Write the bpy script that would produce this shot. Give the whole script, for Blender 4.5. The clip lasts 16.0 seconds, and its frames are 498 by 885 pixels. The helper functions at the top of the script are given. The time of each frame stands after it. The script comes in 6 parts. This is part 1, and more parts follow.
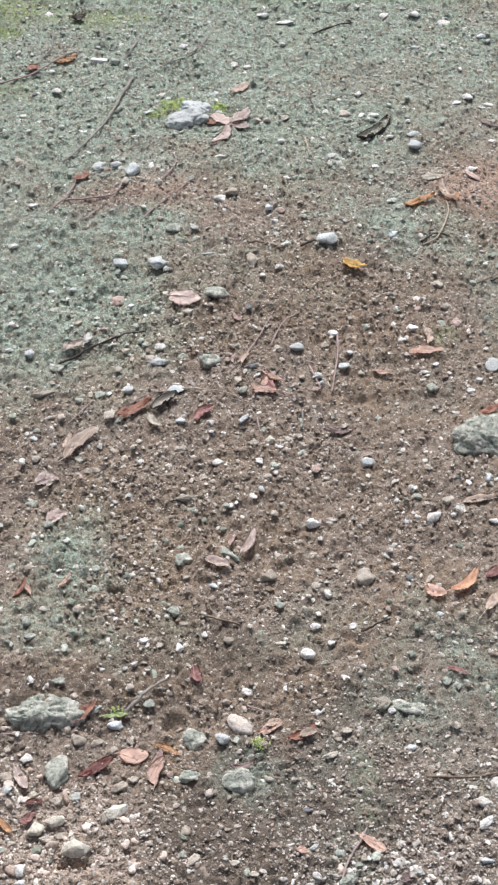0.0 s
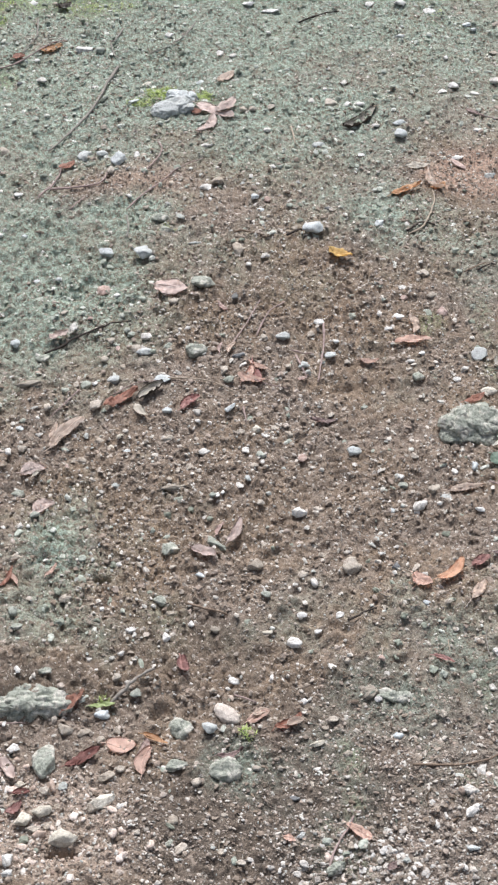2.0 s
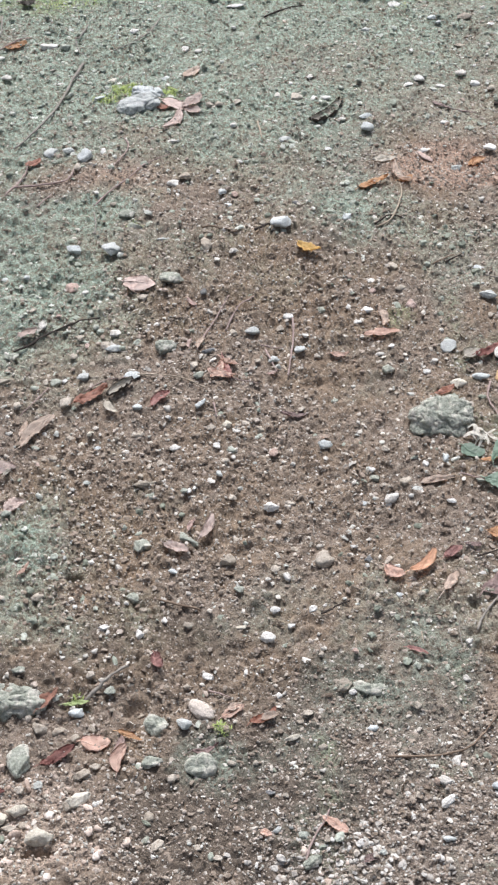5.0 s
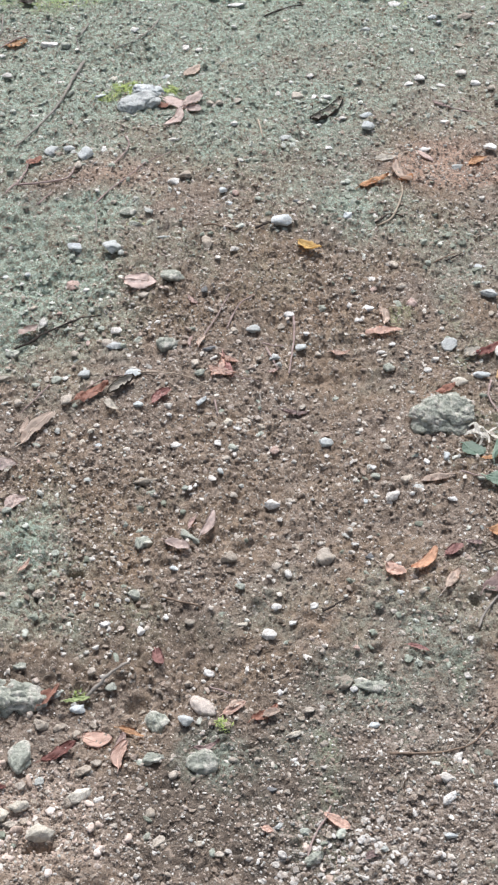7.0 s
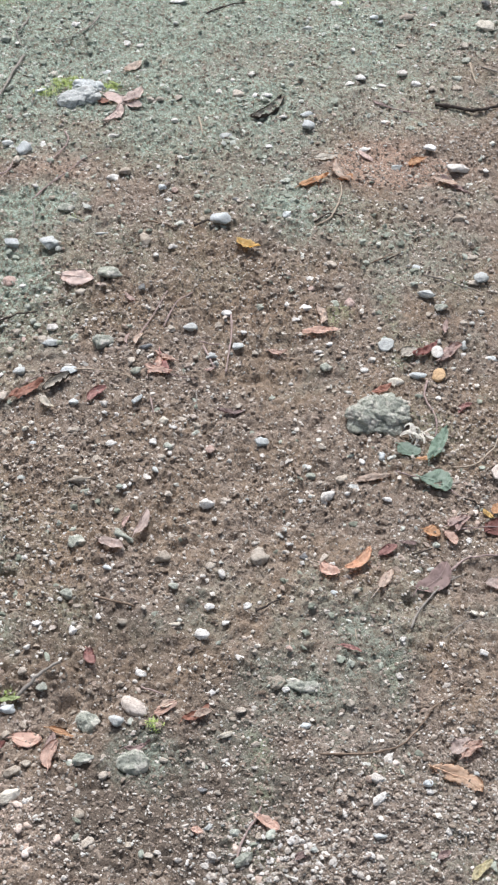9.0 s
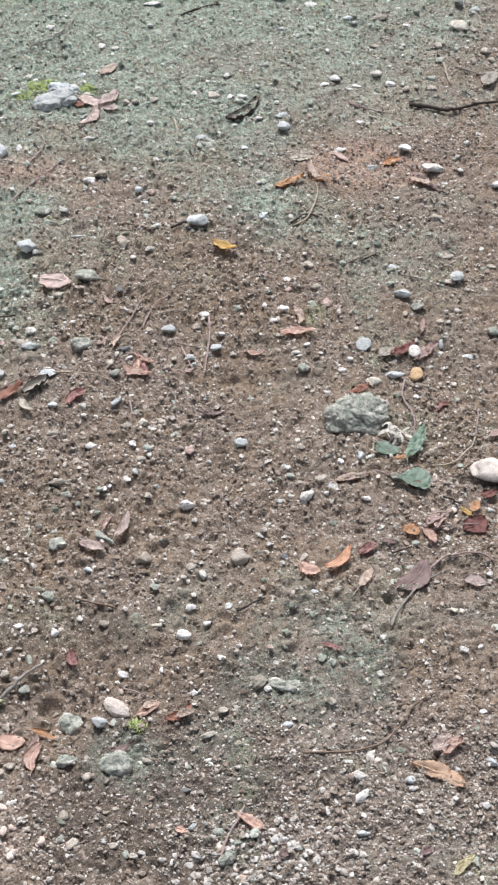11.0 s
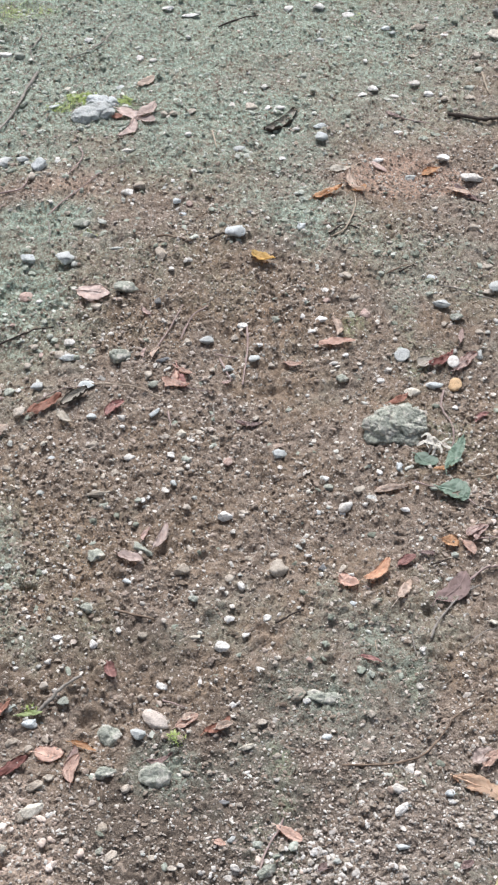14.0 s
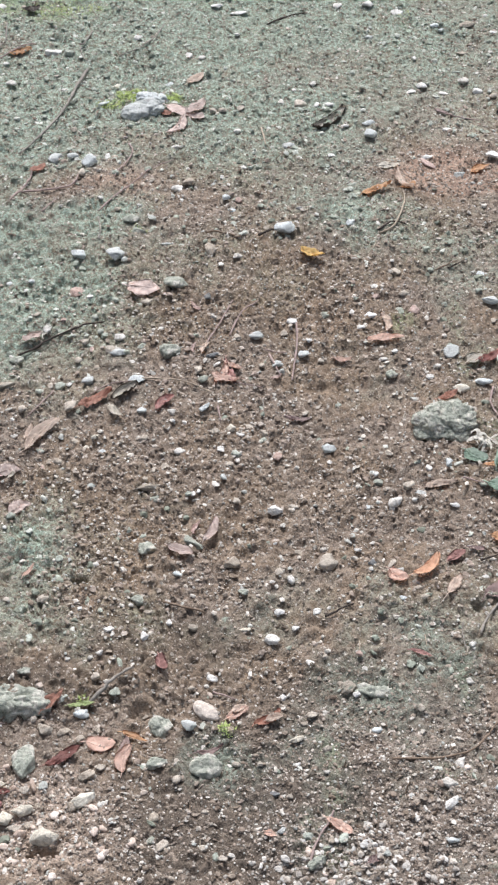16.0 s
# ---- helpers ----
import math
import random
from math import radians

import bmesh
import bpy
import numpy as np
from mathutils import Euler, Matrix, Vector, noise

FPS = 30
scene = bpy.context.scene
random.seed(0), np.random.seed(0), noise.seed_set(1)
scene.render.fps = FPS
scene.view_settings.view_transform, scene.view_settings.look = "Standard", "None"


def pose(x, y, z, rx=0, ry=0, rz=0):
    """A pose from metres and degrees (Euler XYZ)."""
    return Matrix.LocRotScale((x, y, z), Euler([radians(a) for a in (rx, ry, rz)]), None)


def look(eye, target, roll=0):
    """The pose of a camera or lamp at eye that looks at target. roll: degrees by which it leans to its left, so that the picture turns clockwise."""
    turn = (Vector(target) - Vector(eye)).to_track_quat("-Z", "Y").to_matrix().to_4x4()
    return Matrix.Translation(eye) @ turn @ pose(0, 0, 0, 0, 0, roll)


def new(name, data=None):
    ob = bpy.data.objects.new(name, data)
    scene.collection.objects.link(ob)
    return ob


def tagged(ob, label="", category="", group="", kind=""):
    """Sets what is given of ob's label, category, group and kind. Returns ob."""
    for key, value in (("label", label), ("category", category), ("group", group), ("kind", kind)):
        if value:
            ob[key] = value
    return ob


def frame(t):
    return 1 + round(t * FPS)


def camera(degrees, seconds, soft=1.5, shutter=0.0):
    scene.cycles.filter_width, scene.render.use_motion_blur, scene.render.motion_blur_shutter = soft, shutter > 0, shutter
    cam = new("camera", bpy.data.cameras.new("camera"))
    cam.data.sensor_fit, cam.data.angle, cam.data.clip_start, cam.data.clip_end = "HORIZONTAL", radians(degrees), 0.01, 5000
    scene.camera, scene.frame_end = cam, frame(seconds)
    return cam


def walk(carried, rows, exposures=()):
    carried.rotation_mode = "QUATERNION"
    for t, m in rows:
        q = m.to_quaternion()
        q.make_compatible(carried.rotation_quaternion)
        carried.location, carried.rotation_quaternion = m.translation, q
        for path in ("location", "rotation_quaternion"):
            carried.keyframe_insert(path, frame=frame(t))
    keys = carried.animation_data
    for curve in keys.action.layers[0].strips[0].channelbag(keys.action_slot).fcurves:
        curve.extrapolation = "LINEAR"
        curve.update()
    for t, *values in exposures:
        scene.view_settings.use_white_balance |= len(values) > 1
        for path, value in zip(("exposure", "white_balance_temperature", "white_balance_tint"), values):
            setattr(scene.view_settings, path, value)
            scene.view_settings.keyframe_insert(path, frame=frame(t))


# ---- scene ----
cam = camera(18.55, 16.0, soft=2.25)
ROWS = [
    (0, -0.0054, 0.0012, 1.5014, 50.000, 0.000, 0.000),
    (0.5, 0.0018, 0.0024, 1.5088, 49.839, -0.001, -0.160),
    (1, -0.0021, -0.0015, 1.5061, 49.852, -0.068, -0.298),
    (1.5, -0.0091, 0.0027, 1.5008, 49.708, -0.240, -0.391),
    (2, -0.0036, 0.0012, 1.5008, 49.610, -0.188, -0.455),
    (2.5, 0.0004, 0.0058, 1.4994, 49.391, -0.142, -0.525),
    (3, -0.0035, 0.0010, 1.4995, 49.224, -0.115, -0.509),
    (3.5, 0.0028, 0.0030, 1.5036, 49.116, -0.193, -0.666),
    (4, 0.0039, 0.0037, 1.4987, 49.124, -0.376, -1.057),
    (4.2, 0.0038, 0.0035, 1.4985, 49.230, -0.376, -1.247),
    (6.3, -0.0036, -0.0010, 1.4973, 49.546, 0.123, -2.190),
    (6.5, -0.0036, -0.0012, 1.4971, 49.409, 0.123, -1.914),
    (7, -0.0079, -0.0023, 1.4934, 49.540, -0.379, -1.818),
    (7.5, -0.0031, 0.0016, 1.4912, 49.570, -1.350, -2.432),
    (8, 0.0019, 0.0014, 1.4980, 49.500, -1.675, -2.606),
    (8.5, 0.0030, 0.0026, 1.4945, 49.550, -1.921, -2.843),
    (9, 0.0054, 0.0045, 1.4921, 49.442, -2.128, -3.082),
    (9.5, 0.0054, 0.0026, 1.4918, 49.441, -2.213, -3.219),
    (9.7, 0.0054, 0.0024, 1.4918, 49.377, -2.213, -3.302),
    (11.8, 0.0057, -0.0048, 1.5043, 49.726, -2.037, -4.373),
    (12, 0.0057, -0.0050, 1.5045, 49.853, -2.037, -4.220),
    (12.5, 0.0058, -0.0024, 1.5060, 49.804, -1.458, -3.530),
    (13, 0.0079, -0.0035, 1.5079, 49.851, -1.320, -3.332),
    (13.5, 0.0014, -0.0026, 1.5038, 49.827, -1.179, -3.122),
    (14, 0.0060, 0.0014, 1.4994, 49.813, -1.088, -3.071),
    (14.5, 0.0078, 0.0041, 1.5024, 49.729, -0.970, -3.073),
    (15, -0.0025, -0.0036, 1.5003, 49.695, -0.582, -2.735),
    (15.5, -0.0074, -0.0072, 1.4985, 49.698, -0.413, -2.207),
    (16, -0.0112, -0.0100, 1.4989, 49.791, -0.419, -1.733),
]
walk(cam, [(t, pose(x, y, z, rx, ry, rz)) for t, x, y, z, rx, ry, rz in ROWS])

# ---- light: overcast daylight, brighter ahead of the camera ----
SUN_HIGH, SUN_TURN = 57, -8
world = bpy.data.worlds.new("overcast_sky")
scene.world = world
world.use_nodes = True
wn = world.node_tree.nodes
sky = wn.new("ShaderNodeTexSky")
sky.sky_type = "NISHITA"
sky.sun_disc = False
sky.sun_elevation, sky.sun_rotation = radians(SUN_HIGH), radians(SUN_TURN)
sky.air_density, sky.dust_density = 1.0, 4.0
soft_sky = wn.new("ShaderNodeHueSaturation")
soft_sky.inputs["Saturation"].default_value = 0.6
world.node_tree.links.new(sky.outputs[0], soft_sky.inputs["Color"])
world.node_tree.links.new(soft_sky.outputs[0], wn["Background"].inputs[0])
wn["Background"].inputs[1].default_value = 0.05
sun = new("sun", bpy.data.lights.new("sun", "SUN"))
sun.data.energy, sun.data.angle, sun.data.color = 1.7, radians(26), (0.972, 0.968, 1.0)
st, sh = radians(SUN_TURN), radians(SUN_HIGH)
sun.matrix_world = look((math.sin(st) * math.cos(sh) * 9, math.cos(st) * math.cos(sh) * 9, math.sin(sh) * 9), (0, 0, 0))
scene.view_settings.exposure = 1.39


# ---- the lie of the ground ----
def lattice(x, y, seed):
    """Smooth noise in 0..1 on a unit lattice."""
    i, j = np.floor(x), np.floor(y)
    u, v = x - i, y - j
    u, v = u * u * (3 - 2 * u), v * v * (3 - 2 * v)

    def h(a, b):
        s = np.sin(a * 127.1 + b * 311.7 + seed * 74.7) * 43758.5453
        return s - np.floor(s)

    low = h(i, j) * (1 - u) + h(i + 1, j) * u
    return low * (1 - v) + (h(i, j + 1) * (1 - u) + h(i + 1, j + 1) * u) * v


def blobs(x, y, spots):
    """Sum of soft oval spots (x, y, half width, half depth, strength)."""
    total = np.zeros_like(x)
    for a, b, rx, ry, s in spots:
        total = total + s * np.exp(-(((x - a) / rx) ** 2 + ((y - b) / ry) ** 2))
    return total


MOSS = [
    (-0.007, 3.373, 1.230, 0.571, 1),
    (-0.455, 2.899, 0.366, 0.402, 0.9),
    (-0.398, 2.374, 0.252, 0.238, 0.75),
    (-0.377, 2.092, 0.207, 0.192, 0.8),
    (-0.262, 1.555, 0.066, 0.095, 1.05),
    (0.130, 2.754, 0.302, 0.267, 0.75),
    (-0.185, 2.442, 0.064, 0.061, 0.8),
    (-0.192, 2.193, 0.089, 0.105, 0.35),
    (0.288, 2.452, 0.128, 0.124, 0.45),
    (0.429, 2.228, 0.121, 0.110, 0.35),
    (-0.006, 2.193, 0.118, 0.104, 0.25),
    (0.195, 1.270, 0.110, 0.067, 0.35),
    (-0.013, 1.164, 0.084, 0.053, 0.55),
    (0.085, 1.428, 0.123, 0.074, 0.3),
    (0.519, 2.464, 0.131, 0.127, 0.55),
    (0.297, 1.374, 0.107, 0.084, 0.35),
    (-0.276, 1.387, 0.107, 0.063, 0.4),
    (-0.080, 1.642, 0.082, 0.049, 0.3),
    (-0.296, 2.523, 0.087, 0.060, -0.6),
    (-0.158, 2.565, 0.121, 0.079, -0.7),
    (-0.027, 2.432, 0.116, 0.091, -0.4),
    (-0.442, 3.123, 0.091, 0.090, -0.7),
    (0.448, 2.555, 0.100, 0.133, -0.8),
    (-0.119, 2.719, 0.115, 0.048, -0.4),
    (0.713, 2.945, 0.150, 0.169, -0.15),
    (0.643, 2.610, 0.137, 0.117, -0.35),
    (0.356, 2.348, 0.229, 0.117, 0.35),
    (0.760, 2.868, 0.148, 0.246, 0.25),
]
LIME = [
    (-0.544, 3.357, 0.151, 0.109, 0.8),
    (-0.316, 3.287, 0.148, 0.078, 0.6),
    (-0.550, 3.217, 0.040, 0.038, 0.8),
    (-0.159, 2.869, 0.072, 0.036, 0.8),
    (-0.071, 2.869, 0.031, 0.021, 0.8),
    (-0.507, 2.937, 0.074, 0.069, 0.35),
    (-0.130, 2.365, 0.031, 0.019, 0.5),
    (0.008, 1.209, 0.013, 0.009, 0.6),
    (-0.080, 1.630, 0.033, 0.024, 0.35),
    (0.326, 2.071, 0.038, 0.033, 0.4),
]
WARM = [
    (0.438, 2.565, 0.115, 0.085, 1.15),
    (-0.201, 2.555, 0.187, 0.109, 0.45),
    (-0.431, 3.137, 0.104, 0.091, 0.45),
    (0.524, 2.568, 0.123, 0.068, 0.9),
    (0.183, 2.076, 0.086, 0.081, 0.45),
    (-0.111, 2.109, 0.115, 0.083, 0.3),
    (-0.184, 1.459, 0.054, 0.044, 0.55),
    (-0.213, 1.098, 0.125, 0.095, 0.3),
    (0.279, 1.536, 0.096, 0.104, 0.12),
    (0.336, 1.558, 0.098, 0.071, 0.12),
    (-0.178, 1.618, 0.098, 0.072, 0.35),
    (0.454, 2.820, 0.144, 0.129, 0.4),
]
GRIT = [
    (0.168, 1.098, 0.277, 0.146, 0.95),
    (-0.219, 1.082, 0.152, 0.103, 0.9),
    (0.395, 1.070, 0.175, 0.176, 0.6),
    (0.023, 1.298, 0.184, 0.155, 0.35),
    (0.028, 1.769, 0.258, 0.159, 0.3),
    (0.416, 1.544, 0.130, 0.119, 0.4),
]
PALE = [
    (-0.226, 1.086, 0.131, 0.094, 1.15),
    (-0.170, 1.051, 0.075, 0.058, 0.5),
    (0.137, 1.028, 0.074, 0.041, 0.35),
    (0.454, 1.578, 0.099, 0.049, 0.4),
    (0.466, 1.633, 0.020, 0.020, 0.9),
    (0.245, 1.074, 0.076, 0.051, 0.25),
]
DAMP = [
    (-0.019, 1.090, 0.165, 0.127, 1.15),
    # band along the ledge: dark soil, with the shadow behind the slab coloured in
    (-0.260, 1.294, 0.126, 0.028, 0.9),
    (-0.106, 1.259, 0.044, 0.021, 0.2),
    (-0.186, 1.181, 0.057, 0.036, 0.15),
    (0.075, 1.114, 0.118, 0.078, 0.7),
    (-0.089, 1.387, 0.114, 0.072, 0.5),
    (0.110, 1.289, 0.103, 0.058, 0.5),
    (0.273, 1.305, 0.149, 0.090, 0.45),
    (-0.199, 1.357, 0.151, 0.061, 0.25),
    (-0.021, 1.387, 0.106, 0.082, 0.3),
]
CRUMB = [
    (-0.102, 2.109, 0.144, 0.099, 0.8),
    (0.183, 2.076, 0.114, 0.098, 0.8),
    (-0.178, 1.618, 0.213, 0.109, 0.6),
    (-0.169, 1.470, 0.125, 0.066, 0.7),
    (0.114, 2.263, 0.262, 0.109, 0.6),
    (-0.192, 1.261, 0.175, 0.057, 0.5),
    (0.094, 1.679, 0.250, 0.125, 0.45),
    (-0.050, 1.337, 0.179, 0.080, 0.4),
    (0.469, 1.768, 0.176, 0.166, 0.5),
]
PITS = [
    (-0.191, 1.485, 0.0125, 0.0095, 0.045),
    (-0.099, 1.250, 0.016, 0.012, 0.015),
    (-0.155, 1.479, 0.017, 0.006, 0.006),
    (0.106, 2.052, 0.017, 0.013, 0.006),
    (0.234, 2.555, 0.020, 0.015, 0.006),
    (0.173, 1.901, 0.027, 0.012, 0.005),
    (0.350, 1.404, 0.006, 0.006, 0.012),
    (-0.247, 2.742, 0.006, 0.010, 0.006),
    (-0.209, 1.038, 0.018, 0.006, 0.026),
    (0.102, 1.908, 0.027, 0.012, 0.004),
]


def nearby(x, y):
    """1 on the ground that is looked at, 0 far round about it."""
    return 1 - np.clip(np.hypot(x - 0.1, y - 2.2) / 0.9 - 2.0, 0, 1)


def zones(x, y):
    """Green film, warm clay, loose grit, crumbly soil, bright moss, pale sand and damp soil, each 0..1."""
    rag = lattice(x * 7, y * 5, 3) * 0.45 + lattice(x * 22, y * 16, 4) * 0.35 + lattice(x * 70, y * 50, 5) * 0.2 - 0.5
    rag = rag * nearby(x, y)
    away = np.clip(np.hypot(x - 0.1, y - 2.2) / 1.2 - 1.1, 0, 1)
    far = away * np.clip(lattice(x * 0.9, y * 0.9, 41) * 2.2 - 0.75, 0, 1)
    cut = lambda spots, soft: np.clip((blobs(x, y, spots) + (far + 0.16 if spots is MOSS else 0) + rag * 1.15 - 0.30) / soft, 0, 1)
    return cut(MOSS, 0.85), cut(WARM, 0.5), cut(GRIT, 0.6), cut(CRUMB, 0.5), cut(LIME, 0.5), cut(PALE, 0.5), cut(DAMP, 0.5)


def soft_step(v, a, b):
    k = np.clip((v - a) / (b - a), 0, 1)
    return k * k * (3 - 2 * k)


def relief(x, y):
    """Height of the ground."""
    x, y = np.asarray(x, float), np.asarray(y, float)
    crumb = np.clip(blobs(x, y, CRUMB), 0, 1)
    calm = 1 - 0.35 * np.clip(blobs(x, y, GRIT), 0, 1) - 0.3 * soft_step(y, 2.3, 2.9)
    worn = 1 - 0.28 * soft_step(y, 2.3, 2.9)
    fold = lambda a: 1 - np.abs(2 * a - 1)
    billow = lambda a: np.abs(2 * a - 1)
    wx, wy = x + (lattice(x * 40, y * 40, 21) - 0.5) * 0.020, y + (lattice(x * 40, y * 40, 22) - 0.5) * 0.020
    z = (lattice(x * 3.1, y * 3.1, 11) - 0.5) * 0.022 + (lattice(x * 9, y * 9, 12) - 0.5) * 0.014
    broad = z
    # low ridges washed out slantwise
    z = z + (fold(lattice(wx * 9 + wy * 6, wy * 26 - wx * 9, 17)) - 0.5) * 0.006 * calm
    z = z + (lattice(wx * 27, wy * 24, 13) - 0.5) * 0.008 * calm
    z = z + (billow(lattice(wx * 52 + wy * 9, wy * 56, 14)) - 0.5) * (0.0062 + 0.0032 * crumb) * calm
    z = z + (billow(lattice(wx * 96, wy * 104 + wx * 24, 15)) - 0.5) * (0.0074 + 0.0040 * crumb) * worn
    z = z + (billow(lattice(x * 185 + y * 34, y * 190 - x * 30, 16)) - 0.5) * (0.0046 + 0.0026 * crumb) * worn
    # cushions of the green film
    green = np.clip(blobs(x, y, MOSS), 0, 1)
    z = z + green * worn * ((billow(lattice(wx * 40 + wy * 12, wy * 50 - wx * 14, 23)) - 0.5) * 0.0075 + (lattice(wx * 80 + wy * 20, wy * 96 - wx * 20, 24) - 0.5) * 0.0075)
    z = broad + (z - broad) * nearby(x, y)
    # shallow hollow below a soil ledge
    rim = (lattice(x * 14, y * 3, 18) - 0.5) * 0.022 + (lattice(x * 50, y * 9, 19) - 0.5) * 0.010
    z = z - 0.017 * (1 - soft_step(y + rim, 1.262, 1.282)) * soft_step(y, 0.98, 1.10) * (1 - soft_step(x + rim, -0.21, -0.12)) * soft_step(x, -0.46, -0.36)
    for a, b, rx, ry, s in PITS:
        z = z - s * np.exp(-(((x - a) / rx) ** 2 + ((y - b) / ry) ** 2) ** 2)
    return z


EYE_HIGH = 1.5


def seat(x, y, rise=0.0):
    """Plan numbers are taken on the mean level: slide them along the line of sight onto the uneven ground."""
    px, py = x, y
    for _ in range(3):
        k = 1 - (float(relief(px, py)) + rise) / EYE_HIGH
        px, py = x * k, y * k
    return px, py


# ---- materials ----
def base_material(name, rough=0.9, spec=0.25):
    m = bpy.data.materials.new(name)
    m.use_nodes = True
    b = m.node_tree.nodes["Principled BSDF"]
    b.inputs["Roughness"].default_value = rough
    b.inputs["Specular IOR Level"].default_value = spec
    return m, m.node_tree.nodes, m.node_tree.links, b


def tex(n, l, kind, scale, detail=4.0, rough=0.6):
    t = n.new(kind)
    t.inputs["Scale"].default_value = scale
    if kind == "ShaderNodeTexNoise":
        t.inputs["Detail"].default_value = detail
        t.inputs["Roughness"].default_value = rough
    c = n.new("ShaderNodeTexCoord")
    l.new(c.outputs["Object"], t.inputs["Vector"])
    return t


def ramp(n, l, source, stops, constant=False):
    r = n.new("ShaderNodeValToRGB")
    e = r.color_ramp.elements
    while len(e) < len(stops):
        e.new(0.5)
    for k, (p, c) in enumerate(stops):
        e[k].position, e[k].color = p, (*c, 1)
    if constant:
        r.color_ramp.interpolation = "CONSTANT"
    l.new(source, r.inputs[0])
    return r.outputs[0]


def grey(v):
    return (v, v, v)


def mix(n, l, fac, a, b, how="MIX"):
    x = n.new("ShaderNodeMix")
    x.data_type, x.blend_type = "RGBA", how
    for sock, val in ((x.inputs[0], fac), (x.inputs[6], a), (x.inputs[7], b)):
        if isinstance(val, (int, float)):
            sock.default_value = val
        elif isinstance(val, tuple):
            sock.default_value = (*val, 1)
        else:
            l.new(val, sock)
    return x.outputs[2]


def mathn(n, l, op, a, b):
    x = n.new("ShaderNodeMath")
    x.operation = op
    x.use_clamp = True
    for sock, val in ((x.inputs[0], a), (x.inputs[1], b)):
        if isinstance(val, (int, float)):
            sock.default_value = val
        else:
            l.new(val, sock)
    return x.outputs[0]


def bump(n, l, b, height, strength, dist):
    k = n.new("ShaderNodeBump")
    k.inputs["Strength"].default_value, k.inputs["Distance"].default_value = strength, dist
    l.new(height, k.inputs["Height"])
    l.new(k.outputs[0], b.inputs["Normal"])


def ground_material():
    m, n, l, b = base_material("stony_soil", 0.93, 0.2)
    at = n.new("ShaderNodeAttribute")
    at.attribute_name = "zone"
    sp = n.new("ShaderNodeSeparateColor")
    l.new(at.outputs["Color"], sp.inputs[0])
    moss, warm, grit, lime = sp.outputs[0], sp.outputs[1], sp.outputs[2], at.outputs["Alpha"]
    big = tex(n, l, "ShaderNodeTexNoise", 6, 3, 0.6).outputs[0]
    mid = tex(n, l, "ShaderNodeTexNoise", 95, 5, 0.75).outputs[0]
    clod = tex(n, l, "ShaderNodeTexNoise", 130, 4, 0.7).outputs[0]
    fine = tex(n, l, "ShaderNodeTexNoise", 420, 3, 0.7).outputs[0]
    soil = ramp(n, l, mid, [(0.28, (0.118, 0.085, 0.064)), (0.46, (0.222, 0.175, 0.140)), (0.58, (0.30, 0.248, 0.205)), (0.74, (0.42, 0.366, 0.312))])
    gold = ramp(n, l, clod, [(0.3, (0.15, 0.10, 0.062)), (0.65, (0.335, 0.252, 0.175))])
    soil = mix(n, l, ramp(n, l, big, [(0.42, grey(0)), (0.6, grey(0.55))]), soil, gold)
    clay = ramp(n, l, mid, [(0.3, (0.30, 0.195, 0.145)), (0.7, (0.55, 0.395, 0.31))])
    soil = mix(n, l, mathn(n, l, "MULTIPLY", warm, 0.72), soil, clay)
    sand = ramp(n, l, mid, [(0.3, (0.13, 0.106, 0.09)), (0.7, (0.275, 0.235, 0.202))])
    soil = mix(n, l, mathn(n, l, "MULTIPLY", grit, 0.7), soil, sand)
    # green film; its tones are lightened to include the haze over far ground
    film = ramp(n, l, clod, [(0.3, (0.125, 0.172, 0.122)), (0.48, (0.252, 0.328, 0.266)), (0.68, (0.425, 0.50, 0.43))])
    at_b = n.new("ShaderNodeAttribute")
    at_b.attribute_name = "zone_b"
    sp_b = n.new("ShaderNodeSeparateColor")
    l.new(at_b.outputs["Color"], sp_b.inputs[0])
    dust = ramp(n, l, clod, [(0.3, (0.33, 0.25, 0.195)), (0.7, (0.61, 0.495, 0.405))])
    soil = mix(n, l, mathn(n, l, "MULTIPLY", sp_b.outputs[0], 0.62), soil, dust)
    soil = mix(n, l, mathn(n, l, "MULTIPLY", sp_b.outputs[1], 0.78), soil, ramp(n, l, clod, [(0.3, (0.072, 0.056, 0.044)), (0.7, (0.16, 0.134, 0.112))]))
    soil = mix(n, l, mathn(n, l, "MULTIPLY", sp_b.outputs[2], 0.6), soil, gold)
    film = mix(n, l, 0.4, film, ramp(n, l, fine, [(0.32, (0.45, 0.52, 0.42)), (0.5, grey(1.0)), (0.68, (1.25, 1.22, 1.2))]), "MULTIPLY")
    patch = mathn(n, l, "MULTIPLY", moss, ramp(n, l, clod, [(0.37, grey(0.2)), (0.53, grey(0.95))]))
    soil = mix(n, l, patch, soil, film)
    soil = mix(n, l, mathn(n, l, "MULTIPLY", lime, ramp(n, l, clod, [(0.38, grey(0.1)), (0.55, grey(0.9))])), soil, (0.245, 0.305, 0.15))
    warp = n.new("ShaderNodeVectorMath")
    warp.operation = "MULTIPLY_ADD"
    wob = tex(n, l, "ShaderNodeTexNoise", 160, 2, 0.5)
    l.new(wob.outputs["Color"], warp.inputs[0])
    warp.inputs[1].default_value = (0.012, 0.012, 0.012)
    co = n.new("ShaderNodeTexCoord")
    l.new(co.outputs["Object"], warp.inputs[2])
    high = None
